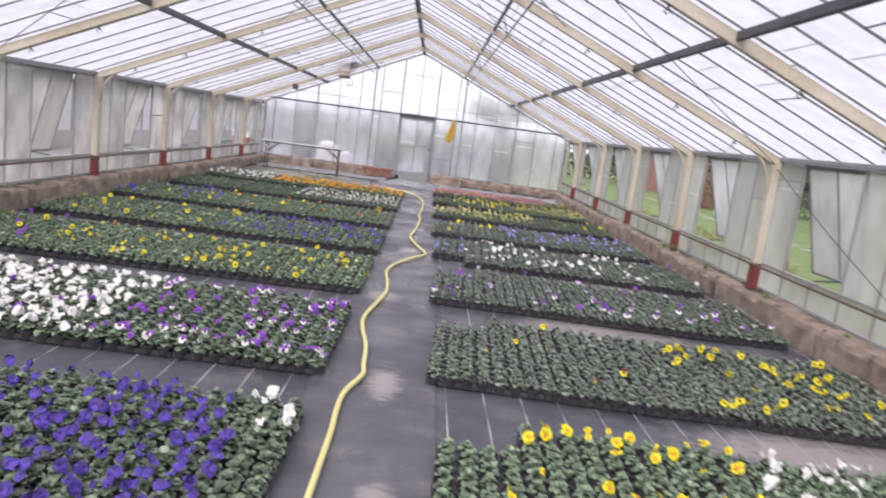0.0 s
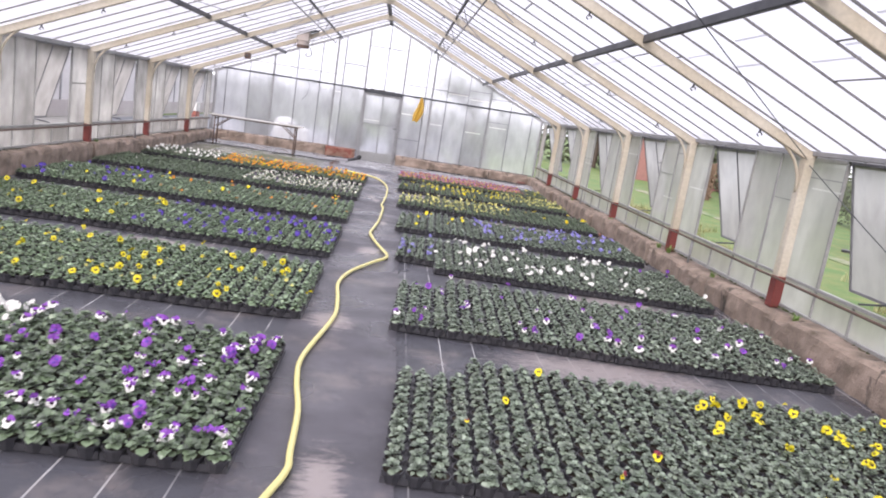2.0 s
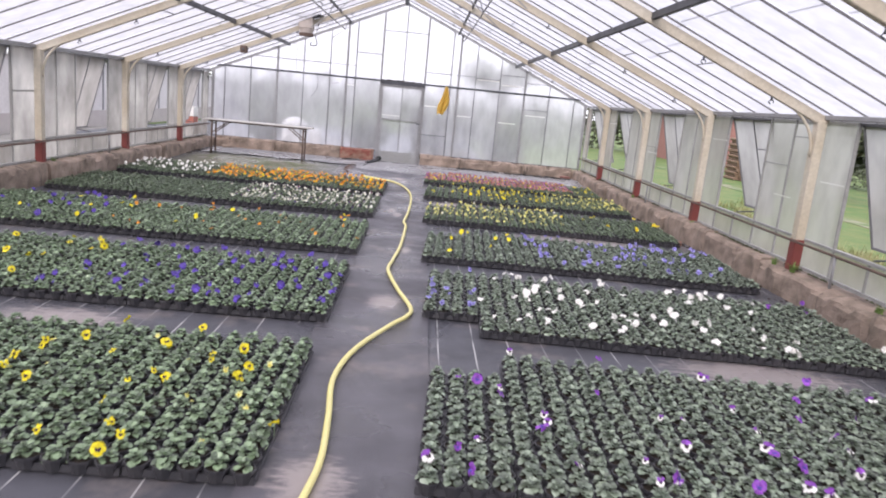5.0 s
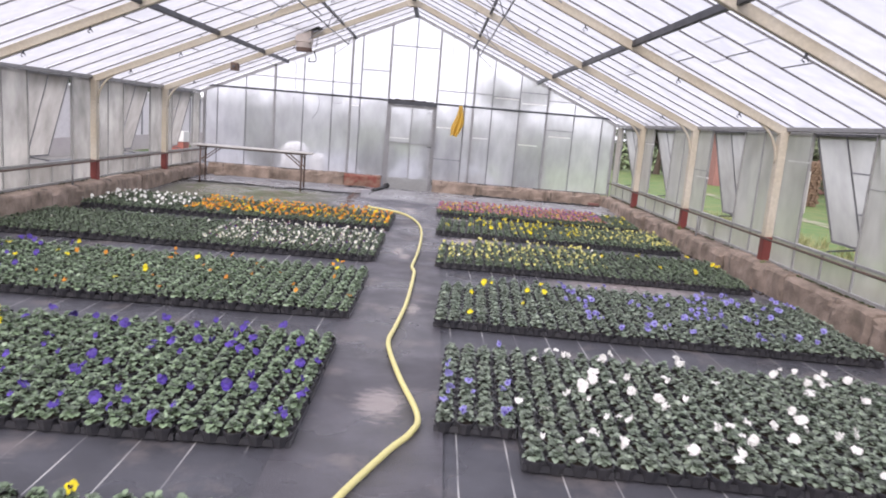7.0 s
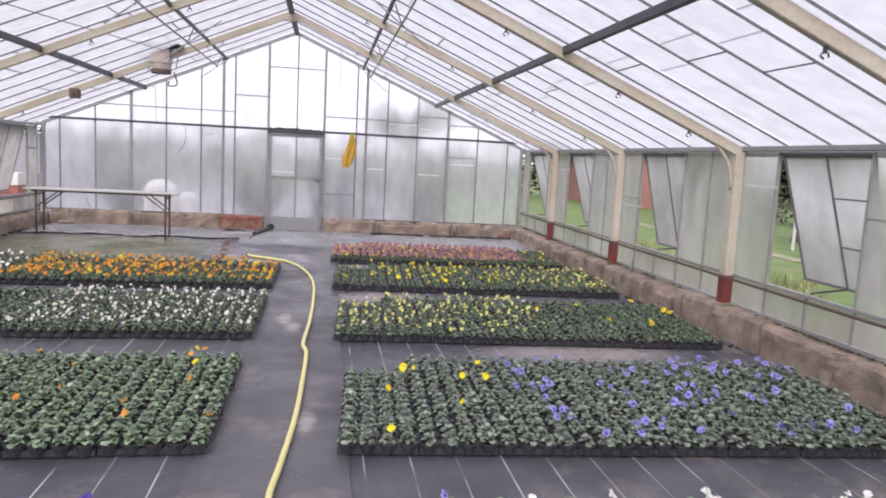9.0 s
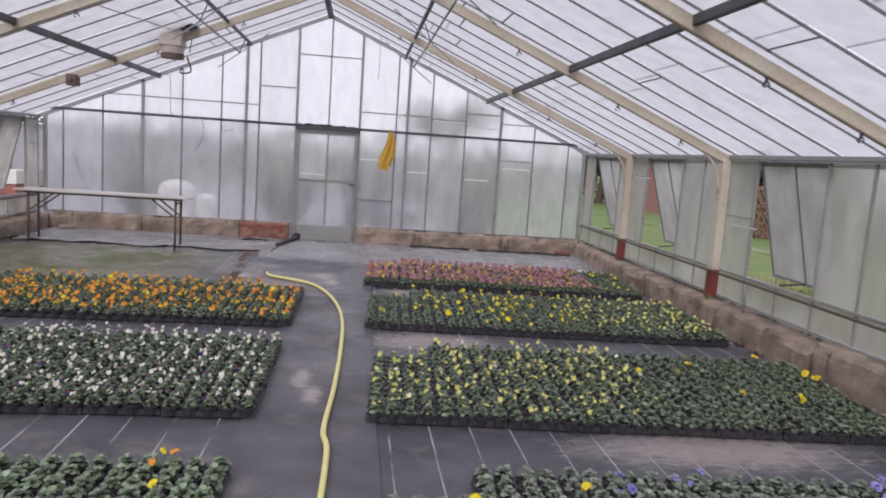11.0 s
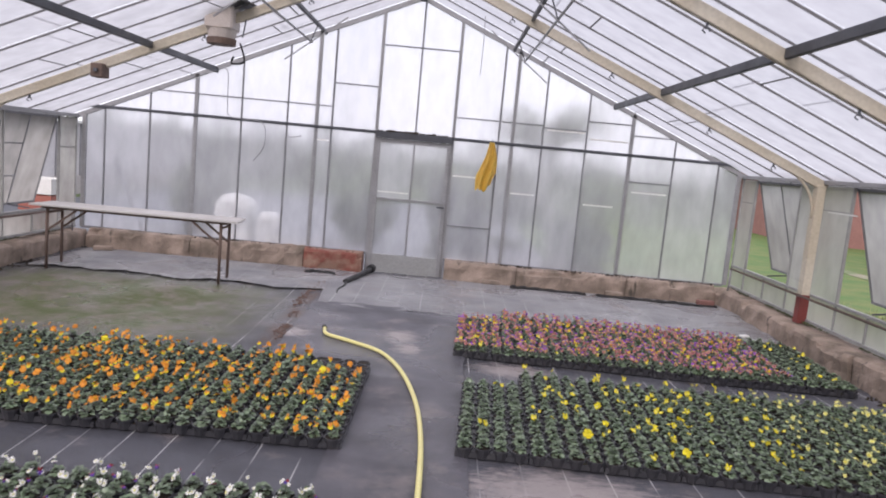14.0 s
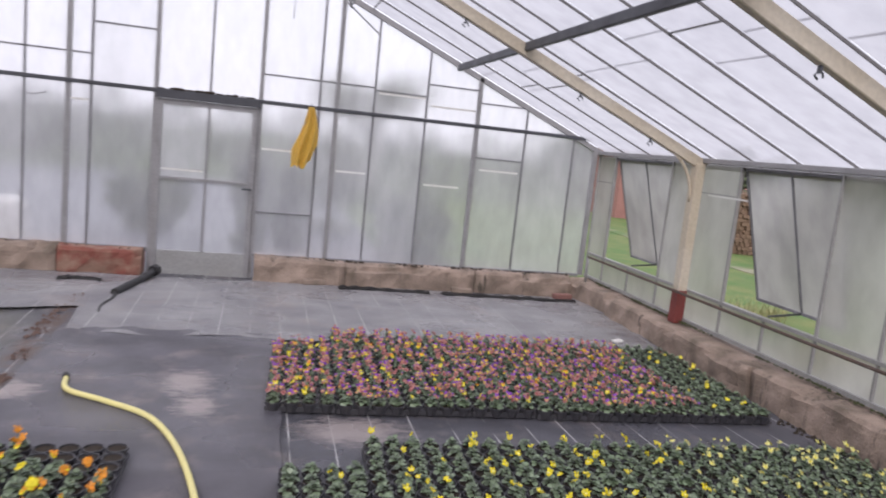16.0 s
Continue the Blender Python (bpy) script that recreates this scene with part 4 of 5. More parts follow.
cord("hanging_cable", [(-2.95, FAR - 0.15, 2.85), (-2.85, FAR - 0.2, 2.78), (-2.85, FAR - 0.16, 2.35), (-2.8, FAR - 0.12, 2.16), (-2.35, FAR - 0.1, 2.12), (-2.3, FAR - 0.08, 1.8), (-2.45, FAR - 0.07, 1.55)], 0.006, M_CABLE, "thin grey cable looping down the end wall", "cable")
cord("hanging_cable", [(-1.98, FAR - 0.1, 2.1), (-1.93, FAR - 0.13, 1.95), (-1.75, FAR - 0.13, 1.98)], 0.006, M_CABLE, "short grey cable end below the cross beam", "cable")
cord("pull_cord", [(0.75, 22.6, 3.75), (0.76, 22.6, 3.3), (0.75, 22.6, 2.98)], 0.005, M_CABLE, "thin pale pull cord hanging from the roof", "cord")
cord("bracing_wire", [(-3.0, 12.1, 2.86), (-2.6, 16.5, 3.02), (-2.2, 21.2, 3.28)], 0.006, M_DARK, "thin dark supply cable slung under the roof", "cable")
for s in (1, -1):
    for y in (9.0, -0.15):
        cord("bracing_wire", [(CX + s * 4.93, y, 1.85), (CX + s * 4.93, y - 1.5, 1.2), (CX + s * 4.93, y - 3.05, 0.6)], 0.005, M_DARK, "thin dark steel bracing wire between columns", "wire")
        cord("bracing_wire", [(CX + s * 4.9, y, 1.9), (CX + s * 3.0, y - 1.5, 2.72), (CX + s * 1.2, y - 3.05, 3.5)], 0.005, M_DARK, "thin dark steel bracing wire under the roof", "wire")
    

# ---- odds on the floor by the door ----
duct = new("drain_tube")
bm = bmesh.new()
tube(bm, smooth_line([(-0.790, 22.32, 0.090), (-0.730, 22.60, 0.095), (-0.650, 22.90, 0.103), (-0.590, 23.15, 0.115), (-0.560, 23.28, 0.130)], 6), 0.038, 10)
part("tube_body", bm, M_RUBBER, duct)
bm = bmesh.new()
tube(bm, [(-0.565, 23.27, 0.130), (-0.540, 23.35, 0.140)], 0.062, 12)
part("end_collar", bm, M_RUBBER, duct)
bm = bmesh.new()
tube(bm, smooth_line([(-0.800, 21.65, 0.043), (-0.820, 21.90, 0.053), (-0.780, 22.15, 0.065), (-0.785, 22.34, 0.083)], 6), 0.02, 8)
part("flat_tail", bm, M_RUBBER, duct)
tagged(duct, "black flexible drain tube lying beside the door", "pipe")
for bx, by, rz in ((1.22, 23.3, 4), (3.05, 23.27, -6), (-4.45, 23.15, 20)):
    st = part("loose_block", boxed(((-0.13, -0.05, 0), (0.13, 0.05, 0.06))), M_CONC, bevel=0.01)
    st.matrix_basis = pose(bx, by, 0.07, 0, 0, rz)
    tagged(st, "small pale concrete offcut lying by the sill", "block")
pl = part("plastic_lid", boxed(((-0.06, -0.04, 0), (0.06, 0.04, 0.03))), M_WHITE, bevel=0.012)
pl.matrix_basis = pose(4.18, 21.3, 0.045, 0, 0, 25)
tagged(pl, "small white plastic lid on the ground cover", "lid")
tile = part("red_tile_shard", boxed(((-0.12, -0.07, 0), (0.12, 0.07, 0.035))), M_CONC_RED, bevel=0.008)
tile.matrix_basis = pose(4.45, 14.75, 0.012, 0, 0, 70)
tagged(tile, "broken red clay tile by the plinth", "tile")

shard = part("red_tile_shard", boxed(((-0.09, -0.06, 0), (0.09, 0.06, 0.04))), M_CONC_RED, bevel=0.008)
shard.matrix_basis = pose(4.46, 20.95, 0.03, 0, 12, 35)
tagged(shard, "broken red clay tile by the plinth", "tile")
rb = part("loose_brick", boxed(((-0.12, -0.055, 0), (0.12, 0.055, 0.065))), M_BRICK, bevel=0.008)
rb.matrix_basis = pose(4.38, 23.2, 0.072, 0, 0, 8)
tagged(rb, "single red brick lying in the wall corner", "brick")

# glare lines on the panes, modelled as thin white strips; no tape there
for y0, y1, z in ((20.5, 21.1, 1.64), (17.45, 18.0, 1.2), (14.5, 15.0, 1.6), (11.5, 11.95, 1.3), (8.4, 8.9, 1.62), (12.5, 12.9, 1.05)):
    structure(part("pane_tape", boxed(((CX + HALF - 0.036, y0, z - 0.008), (CX + HALF - 0.033, y1, z + 0.008))), M_WHITE), "thin whitish strip standing in for glare on a pane", "tape")
for x0, x1, z in ((-0.58, -0.12, 1.27), (3.2, 3.72, 1.6), (1.4, 1.76, 1.42), (0.52, 1.1, 1.6), (1.85, 2.42, 2.4), (2.5, 3.07, 2.32), (-1.53, -1.36, 1.95), (2.5, 2.95, 1.35)):
    structure(part("pane_tape", boxed(((x0, FAR - 0.034, z - 0.012), (x1, FAR - 0.031, z + 0.012))), M_WHITE), "thin whitish strip standing in for glare on a pane", "tape")


def crumbs(name, spots, size, mat, seed):
    rng = random.Random(seed)
    verts, faces = [], []
    for x, y, z in spots:
        o, r = len(verts), size * rng.uniform(0.4, 1.3)
        a = rng.random() * 3
        for k in range(4):
            verts.append((x + r * math.cos(a + k * 1.57) * rng.uniform(0.7, 1.3), y + r * math.sin(a + k * 1.57) * rng.uniform(0.7, 1.3), z - 0.004))
        verts.append((x + rng.uniform(-0.3, 0.3) * r, y + rng.uniform(-0.3, 0.3) * r, z + r * rng.uniform(0.5, 1.0)))
        faces.extend([(o, o + 1, o + 4), (o + 1, o + 2, o + 4), (o + 2, o + 3, o + 4), (o + 3, o, o + 4)])
    me = bpy.data.meshes.new(name)
    me.from_pydata(verts, [], faces)
    me.materials.append(mat)
    return new(name, me)


rng = random.Random(61)
pts = []
for _ in range(900):
    x = rng.uniform(-4.7, 4.7)
    if -0.78 < x < 0.55 or noise.noise(Vector((x * 2.2, 0, 3))) < -0.1:
        continue
    pts.append((x, FAR - rng.uniform(0.03, 0.1), SILL - 0.005))
tagged(crumbs("sill_soil", pts, 0.022, M_SOIL, 3), "dark soil crumbs along the sill of the end wall", "soil", "", "stuff")
pts = []
for _ in range(2600):
    s, y = rng.choice((-1, 1, 1)), rng.uniform(BACK + 0.3, FAR - 0.3)
    if noise.noise(Vector((s * 3, y * 1.4, 6))) < -0.05:
        continue
    pts.append((CX + s * (HALF - 0.045 - abs(rng.gauss(0, 0.02))), y, SILL - 0.012))
tagged(crumbs("sill_moss", pts, 0.016, material("sill_moss", (0.06, 0.075, 0.025), 0.95, second=(0.035, 0.03, 0.02), scale=12, fine=120, bump=0.6), 9), "dark green moss crumbs along the foot of the side glass", "moss", "", "stuff")
pts = []
for _ in range(2200):
    y = rng.uniform(2, 23.4)
    pts.append((rng.uniform(5.32, 6.3), y, -0.01))
tagged(crumbs("rubble", pts, 0.055, M_GRAVEL, 6), "pale broken rubble along the outside of the glass", "rubble", "", "stuff")
pts = []
for _ in range(2600):
    s, y = rng.choice((-1, 1)), rng.uniform(BACK, FAR)
    if noise.noise(Vector((s * 4, y * 0.9, 3))) < 0.0:
        continue
    pts.append((CX + s * (4.74 - abs(rng.gauss(0, 0.06))), y, 0.004 + floor_z(y)))
tagged(crumbs("plinth_soil", pts, 0.02, M_SOIL, 4), "crumbled soil along the foot of the plinths", "soil", "", "stuff")
pts = []
for _ in range(170):
    y = rng.uniform(19.5, 22.3)
    if noise.noise(Vector((2, y * 2.1, 8))) < -0.12:
        continue
    pts.append((-1.1 + 0.05 * math.sin(y * 2) + rng.gauss(0, 0.035), y, 0.006 + floor_z(y) + (0.012 if y > 21.6 else 0)))
tagged(crumbs("joint_clods", pts, 0.018, material("red_earth", (0.17, 0.115, 0.095), 0.95, second=(0.11, 0.07, 0.06), scale=9, fine=90, bump=0.8), 5), "reddish earth clods in the joint of the ground cover", "soil", "", "stuff")


def weed(x, y, z, h, seed):
    rng = random.Random(seed)
    verts, faces = [], []
    for _ in range(46):
        a, ln, wd = rng.random() * 6.28, h * rng.uniform(0.4, 1.1), rng.uniform(0.004, 0.009)
        lean = rng.uniform(0.15, 0.9)
        o = len(verts)
        bx, by = rng.gauss(0, 0.012), rng.gauss(0, 0.016)
        px, py = -math.sin(a) * wd, math.cos(a) * wd
        for t in (0, 0.5, 1):
            ww = 1 - t * 0.8
            cx, cy, cz = bx + math.cos(a) * ln * lean * t * t, by + math.sin(a) * ln * lean * t * t, ln * t * (1 - 0.3 * lean * t)
            verts.extend([(cx - px * ww, cy - py * ww, cz), (cx + px * ww, cy + py * ww, cz)])
        faces.extend([(o, o + 1, o + 3, o + 2), (o + 2, o + 3, o + 5, o + 4)])
    me = bpy.data.meshes.new("weed_tuft")
    me.from_pydata(verts, [], faces)
    me.materials.append(M_WEED)
    ob = new("weed_tuft", me)
    ob.matrix_basis = pose(x, y, z)
    return tagged(ob, "small green weed tuft on the concrete plinth", "weed", "weeds on the plinths")


M_WEED = material("weed_green", (0.13, 0.24, 0.05), 0.6, second=(0.2, 0.26, 0.08), scale=8, fine=60, island=0.3)
for k, (x, y, h) in enumerate(((4.73, 11.95, 0.13), (4.71, 12.35, 0.09), (4.72, 10.4, 0.07), (4.70, 8.4, 0.1), (4.72, 15.0, 0.08), (4.69, 6.7, 0.09), (4.71, 18.1, 0.07), (-4.99, 15.4, 0.1), (-4.97, 10.2, 0.08))):
    weed(x, y, SILL - 0.045, h, 700 + k)


def grass_tufts(name, spots, seed, mat):
    """Loose tufts of long grass, all in one mesh."""
    rng = random.Random(seed)
    verts, faces = [], []
    for x, y, h in spots:
        for _ in range(16):
            a, ln, wd, lean = rng.random() * 6.28, h * rng.uniform(0.4, 1.1), rng.uniform(0.004, 0.009), rng.uniform(0.15, 0.9)
            bx, by = x + rng.gauss(0, 0.05), y + rng.gauss(0, 0.05)
            px, py = -math.sin(a) * wd, math.cos(a) * wd
            o = len(verts)
            for t in (0, 0.5, 1):
                ww = 1 - t * 0.8
                cx, cy, cz = bx + math.cos(a) * ln * lean * t * t, by + math.sin(a) * ln * lean * t * t, -0.03 + ln * t * (1 - 0.3 * lean * t)
                verts.extend([(cx - px * ww, cy - py * ww, cz), (cx + px * ww, cy + py * ww, cz)])
            faces.extend([(o, o + 1, o + 3, o + 2), (o + 2, o + 3, o + 5, o + 4)])
    me = bpy.data.meshes.new(name)
    me.from_pydata(verts, [], faces)
    me.materials.append(mat)
    return new(name, me)


rng = random.Random(88)
spots = []
for _ in range(1900):
    x, y = 6.1 + abs(rng.gauss(0, 1.0)), rng.uniform(1, FAR)
    if noise.noise(Vector((x * 0.8, y * 0.7, 5))) > 0.02:
        spots.append((x, y, rng.uniform(0.1, 0.34)))
tagged(grass_tufts("rough_grass", spots, 89, material("dry_grass", (0.17, 0.19, 0.06), 0.8, second=(0.34, 0.31, 0.17), scale=1.2, fine=40, spread=0.3, amount=0.9, island=0.35)), "rough half-dry grass tufts along the gravel outside", "grass", "", "stuff")

# ---- pansies in pot trays ----
P = 0.1165
POT_H, LEAF_Z = 0.068, 0.057


def tray_body(nx, ny):
    """A carrying tray with its grid of round pots, filled with peat."""
    verts, faces, mats = [], [], []
    def add(vs, fs, mi):
        o = len(verts)
        verts.extend(vs)
        faces.extend([tuple(i + o for i in f) for f in fs])
        mats.extend([mi] * len(fs))
    w, d = nx * P, ny * P
    add([(0.002, 0.036, 0.036), (w - 0.002, 0.036, 0.036), (w - 0.002, d - 0.036, 0.036), (0.002, d - 0.036, 0.036), (0.002, 0.032, 0), (w - 0.002, 0.032, 0), (w - 0.002, d - 0.032, 0), (0.002, d - 0.032, 0)],
        [(0, 1, 2, 3), (4, 5, 1, 0), (5, 6, 2, 1), (6, 7, 3, 2), (7, 4, 0, 3)], 0)
    seg = 9
    for i in range(nx):
        for j in range(ny):
            cx, cy = (i + 0.5) * P, (j + 0.5) * P
            ring = lambda r, z: [(cx + r * math.cos(2 * math.pi * k / seg), cy + r * math.sin(2 * math.pi * k / seg), z) for k in range(seg)]
            vs = ring(0.039, 0.0) + ring(0.051, POT_H - 0.016) + ring(0.0578, POT_H - 0.014) + ring(0.0585, POT_H) + ring(0.052, POT_H) + ring(0.05, POT_H - 0.01)
            fs = []
            for a in range(5):
                for k in range(seg):
                    fs.append((a * seg + k, a * seg + (k + 1) % seg, (a + 1) * seg + (k + 1) % seg, (a + 1) * seg + k))
            add(vs, fs, 0)
            add(ring(0.05, POT_H - 0.01), [tuple(range(seg))], 1)
    me = bpy.data.meshes.new("tray")
    me.from_pydata(verts, [], faces)
    me.materials.append(M_POT)
    me.materials.append(M_SOIL)
    me.polygons.foreach_set("material_index", mats)
    return me


def foliage(nx, ny, seed, mat, size, leaves, bare=()):
    """Rosettes of blunt, cupped leaves, one to each pot."""
    rng = random.Random(seed)
    verts, faces = [], []
    for i in range(nx):
        for j in range(ny):
            cx, cy = (i + 0.5) * P + rng.gauss(0, 0.004), (j + 0.5) * P + rng.gauss(0, 0.004)
            vig = size * rng.uniform(0.8, 1.15)
            if (i, j) in bare:
                continue
            turn = rng.random() * 6.28
            for k in range(leaves):
                f = k / leaves
                a = turn + k * 2.4 + rng.gauss(0, 0.25)
                tilt = radians(-12 + 58 * f + rng.gauss(0, 15))
                ln = vig * (0.0385 - 0.013 * f) * rng.uniform(0.75, 1.15)
                wd = ln * rng.uniform(0.5, 0.66)
                stem = vig * (0.023 - 0.019 * f)
                ca, sa, ct, st = math.cos(a), math.sin(a), math.cos(tilt), math.sin(tilt)
                z0 = LEAF_Z + vig * (0.012 + 0.03 * f) + rng.uniform(0, 0.014)
                o = len(verts)
                droop = rng.uniform(0.1, 0.35)
                for u, v, lift in ((0, 0, 0), (0.35, -0.85, 0.16), (0.35, 0, -0.08), (0.35, 0.85, 0.16), (0.75, -0.8, 0.02), (0.75, 0, -0.06), (0.75, 0.8, 0.02), (1.0, 0, -droop)):
                    r = stem + ln * u * ct - lift * ln * st
                    verts.append((cx + r * ca - v * wd * sa, cy + r * sa + v * wd * ca, z0 + ln * u * st + lift * ln * ct))
                faces.extend([(o, o + 1, o + 2), (o, o + 2, o + 3), (o + 1, o + 4, o + 5, o + 2), (o + 2, o + 5, o + 6, o + 3), (o + 4, o + 7, o + 5), (o + 5, o + 7, o + 6)])
    me = bpy.data.meshes.new("foliage")
    me.from_pydata(verts, [], faces)
    me.materials.append(mat)
    me.polygons.foreach_set("use_smooth", [True] * len(faces))
    return me


class Blooms:
    """Collects the flowers of one tray in one mesh."""

    def __init__(self):
        self.v, self.f, self.m = [], [], []

    def flower(self, x, y, z, r, top, low, eye, rng):
        face = Vector((rng.gauss(0, 0.6), -0.6 + rng.gauss(0, 0.55), rng.uniform(0.25, 1.1))).normalized()
        up = (Vector((0, 0, 1)) - face * face.z).normalized()
        side = up.cross(face)
        c = Vector((x, y, z))
        def petal(ang, ln, wd, lift, mi):
            o = len(self.v)
            d = math.sin(ang) * side + math.cos(ang) * up
            e = face.cross(d)
            ta, tb, tc = (rng.uniform(-0.4, 0.4) for _ in range(3))
            for u, v, h in ((0.0, 0, 0), (0.45, -0.75, 0.1 + ta * 0.5), (0.45, 0.75, 0.1 + tb * 0.5), (0.85, -0.8, ta), (0.85, 0.8, tb), (1.05, 0, tc)):
                self.v.append(tuple(c + d * (u * ln) + e * (v * wd) + face * (lift + h * ln)))
            self.f.extend([(o, o + 1, o + 2), (o + 1, o + 3, o + 4, o + 2), (o + 3, o + 5, o + 4)])
            self.m.extend([mi] * 3)
        t, w, k = (PETAL_ORDER.index(q) for q in (top, low, eye))
        j = lambda: rng.uniform(0.88, 1.12)
        ear, slim = (1.35, 0.42) if r < 0.022 else (1.0, 0.62)   # violas hold two upright petals
        petal(-0.55 + rng.gauss(0, 0.1), r * ear * j(), r * slim, -0.004, t)
        petal(0.55 + rng.gauss(0, 0.1), r * ear * j(), r * slim, -0.002, t)
        petal(-1.75, r * 0.95 * j(), r * 0.55, 0.0, w)
        petal(1.75, r * 0.95 * j(), r * 0.55, 0.001, w)
        petal(math.pi, r * 1.05 * j(), r * 0.72, 0.003, w)
        if eye != low:
            for ang, s in ((-1.75, 0.4), (1.75, 0.4), (math.pi, 0.5)):
                petal(ang, r * s, r * 0.32 * s / 0.5, 0.0065, k)
        # stalk
        o = len(self.v)
        for dx in (-0.0016, 0.0016):
            self.v.append((x + dx, y + 0.006, z - 0.004))
            self.v.append((x + dx, y + 0.012, LEAF_Z))
        self.f.append((o, o + 1, o + 3, o + 2))
        self.m.append(len(PETAL_ORDER))

    def mesh(self):
        me = bpy.data.meshes.new("blossom")
        me.from_pydata(self.v, [], self.f)
        for q in PETAL_ORDER:
            me.materials.append(PETAL[q])
        me.materials.append(M_LEAF)
        me.polygons.foreach_set("material_index", self.m)
        return me


TRAY_TYPES = ((4, 4), (4, 5), (5, 5), (3, 5))
TRAYS = {q: tray_body(*q) for q in TRAY_TYPES}
LEAVES = {}
for q in TRAY_TYPES:
    for style, (mt, size) in {"grey": (M_LEAF_B, 0.98), "green": (M_LEAF, 1.0), "lush": (M_LEAF_C, 1.2), "deep": (M_LEAF_C, 0.9)}.items():
        LEAVES[q, style] = [foliage(*q, 50 + k, mt, size, 25) for k in range(4)]

# kinds of flower: top petals, lower petals, eye, radius, height above the leaves
KIND = {
    "white": ("white", "white", "white", 0.03, 0.035),
    "white_big": ("white", "white", "white", 0.037, 0.042),
    "yellow": ("yellow", "yellow", "dark", 0.033, 0.036),
    "yellow_plain": ("yellow", "yellow", "yellow", 0.030, 0.05),
    "yellow_big": ("yellow", "yellow", "orange", 0.037, 0.036),
    "viola_yellow": ("yellow", "yellow", "lemon", 0.018, 0.036),
    "viola_lemon": ("lemon", "lemon", "yellow", 0.0165, 0.036),
    "viola_white": ("white", "white", "lemon", 0.0158, 0.046),
    "viola_dark": ("wine", "dusk", "purple", 0.014, 0.03),
    "orange": ("orange", "orange", "orange", 0.0215, 0.038),
    "gold": ("orange", "yellow", "orange", 0.0175, 0.036),
    "blue": ("dusk", "blue", "blue", 0.033, 0.045),
    "lavender": ("lavender", "lavender", "blue", 0.027, 0.04),
    "purple_white": ("purple", "white", "dark", 0.034, 0.036),
    "purple": ("purple", "purple", "blue", 0.032, 0.036),
    "pink": ("pink", "pink", "wine", 0.0185, 0.042),
    "viola_pink": ("purple", "pink", "yellow", 0.0185, 0.033),
    "wine": ("wine", "yellow", "dark", 0.028, 0.045),
}


def flower_bed(x_in, side, y0, style, zones, label, inner_back=False, seed=0, bare_corner=False):
    """A block of pot trays beside the aisle; zones(u, v) gives the share of pots in bloom for each kind."""
    root = new("flower_bed")
    root.matrix_basis = pose(x_in, y0, 0.012, 0, 0, -3 if side > 0 else 0)   # the east beds lie a little askew
    rng = random.Random(900 + seed)
    columns = [(4, 4)] + [(4, 5)] * 7 if side > 0 else [(5, 5)] + [(4, 5)] * 8 + [(3, 5)]   # each three trays deep
    x = 0.0
    total = sum(c[0] for c in columns) * P
    for ci, q in enumerate(columns):
        y = 0.36 if (ci == 0 and inner_back) else 0.0
        w = q[0] * P
        jog = 0 if ci == 0 else rng.uniform(-0.012, 0.012)
        for t in (q, q, q):
            ox = x if side > 0 else -x - w
            tray = new("pot_tray", TRAYS[t])
            tray.parent = root
            tray.location = (ox, y + jog, 0)
            pick = rng.choice(LEAVES[t, style])
            bare = set()
            if bare_corner and ci == 0 and y > 1.0:
                bare = {(i, j) for i in range(1, 5) for j in range(2, 5)} - {(1, 2), (2, 2)}   # sold plants leave a bare corner
                pick = foliage(*t, 77, pick.materials[0], 1.0, 25, bare)
            lf = new("foliage", pick)
            lf.parent = tray
            tagged(lf, "", "", "", "stuff")
            bl = Blooms()
            for i in range(t[0]):
                for j in range(t[1]):
                    px, py = (i + 0.5) * P, (j + 0.5) * P
                    u = (abs(ox + px)) / total
                    v = (y + py) / 1.75
                    if (i, j) in bare:
                        continue
                    for kind, share, many in zones(u, v):
                        if rng.random() < share:
                            for _ in range(many if rng.random() < 0.6 else 1):
                                top, low, eye, r, h = KIND[kind]
                                bl.flower(px + rng.gauss(0, 0.024), py + rng.gauss(0, 0.024), LEAF_Z + 0.05 + h * rng.uniform(0.55, 1.15), r * rng.choice((0.5, 0.62, 0.75, 0.9, 1.0, 1.1)), top, low, eye, rng)
            if bl.v:
                b = new("blossom", bl.mesh())
                b.parent = tray
                tagged(b, "", "", "", "stuff")
            y += t[1] * P
        x += w + 0.004
    return tagged(root, label, "flower bed", "beds of potted pansies")


# front edges, nearest first
ROW_EAST = (2.4, 4.85, 7.28, 9.62, 12.07, 14.6, 17.11, 19.4)
ROW_WEST = (2.33, 4.77, 7.25, 9.64, 12.1, 14.62, 17.05)
XR, XL = 0.642, -0.06


def patchy(u, v, f, cut, s):
    return noise.noise(Vector((u * f, v * f * 0.5, s))) > cut


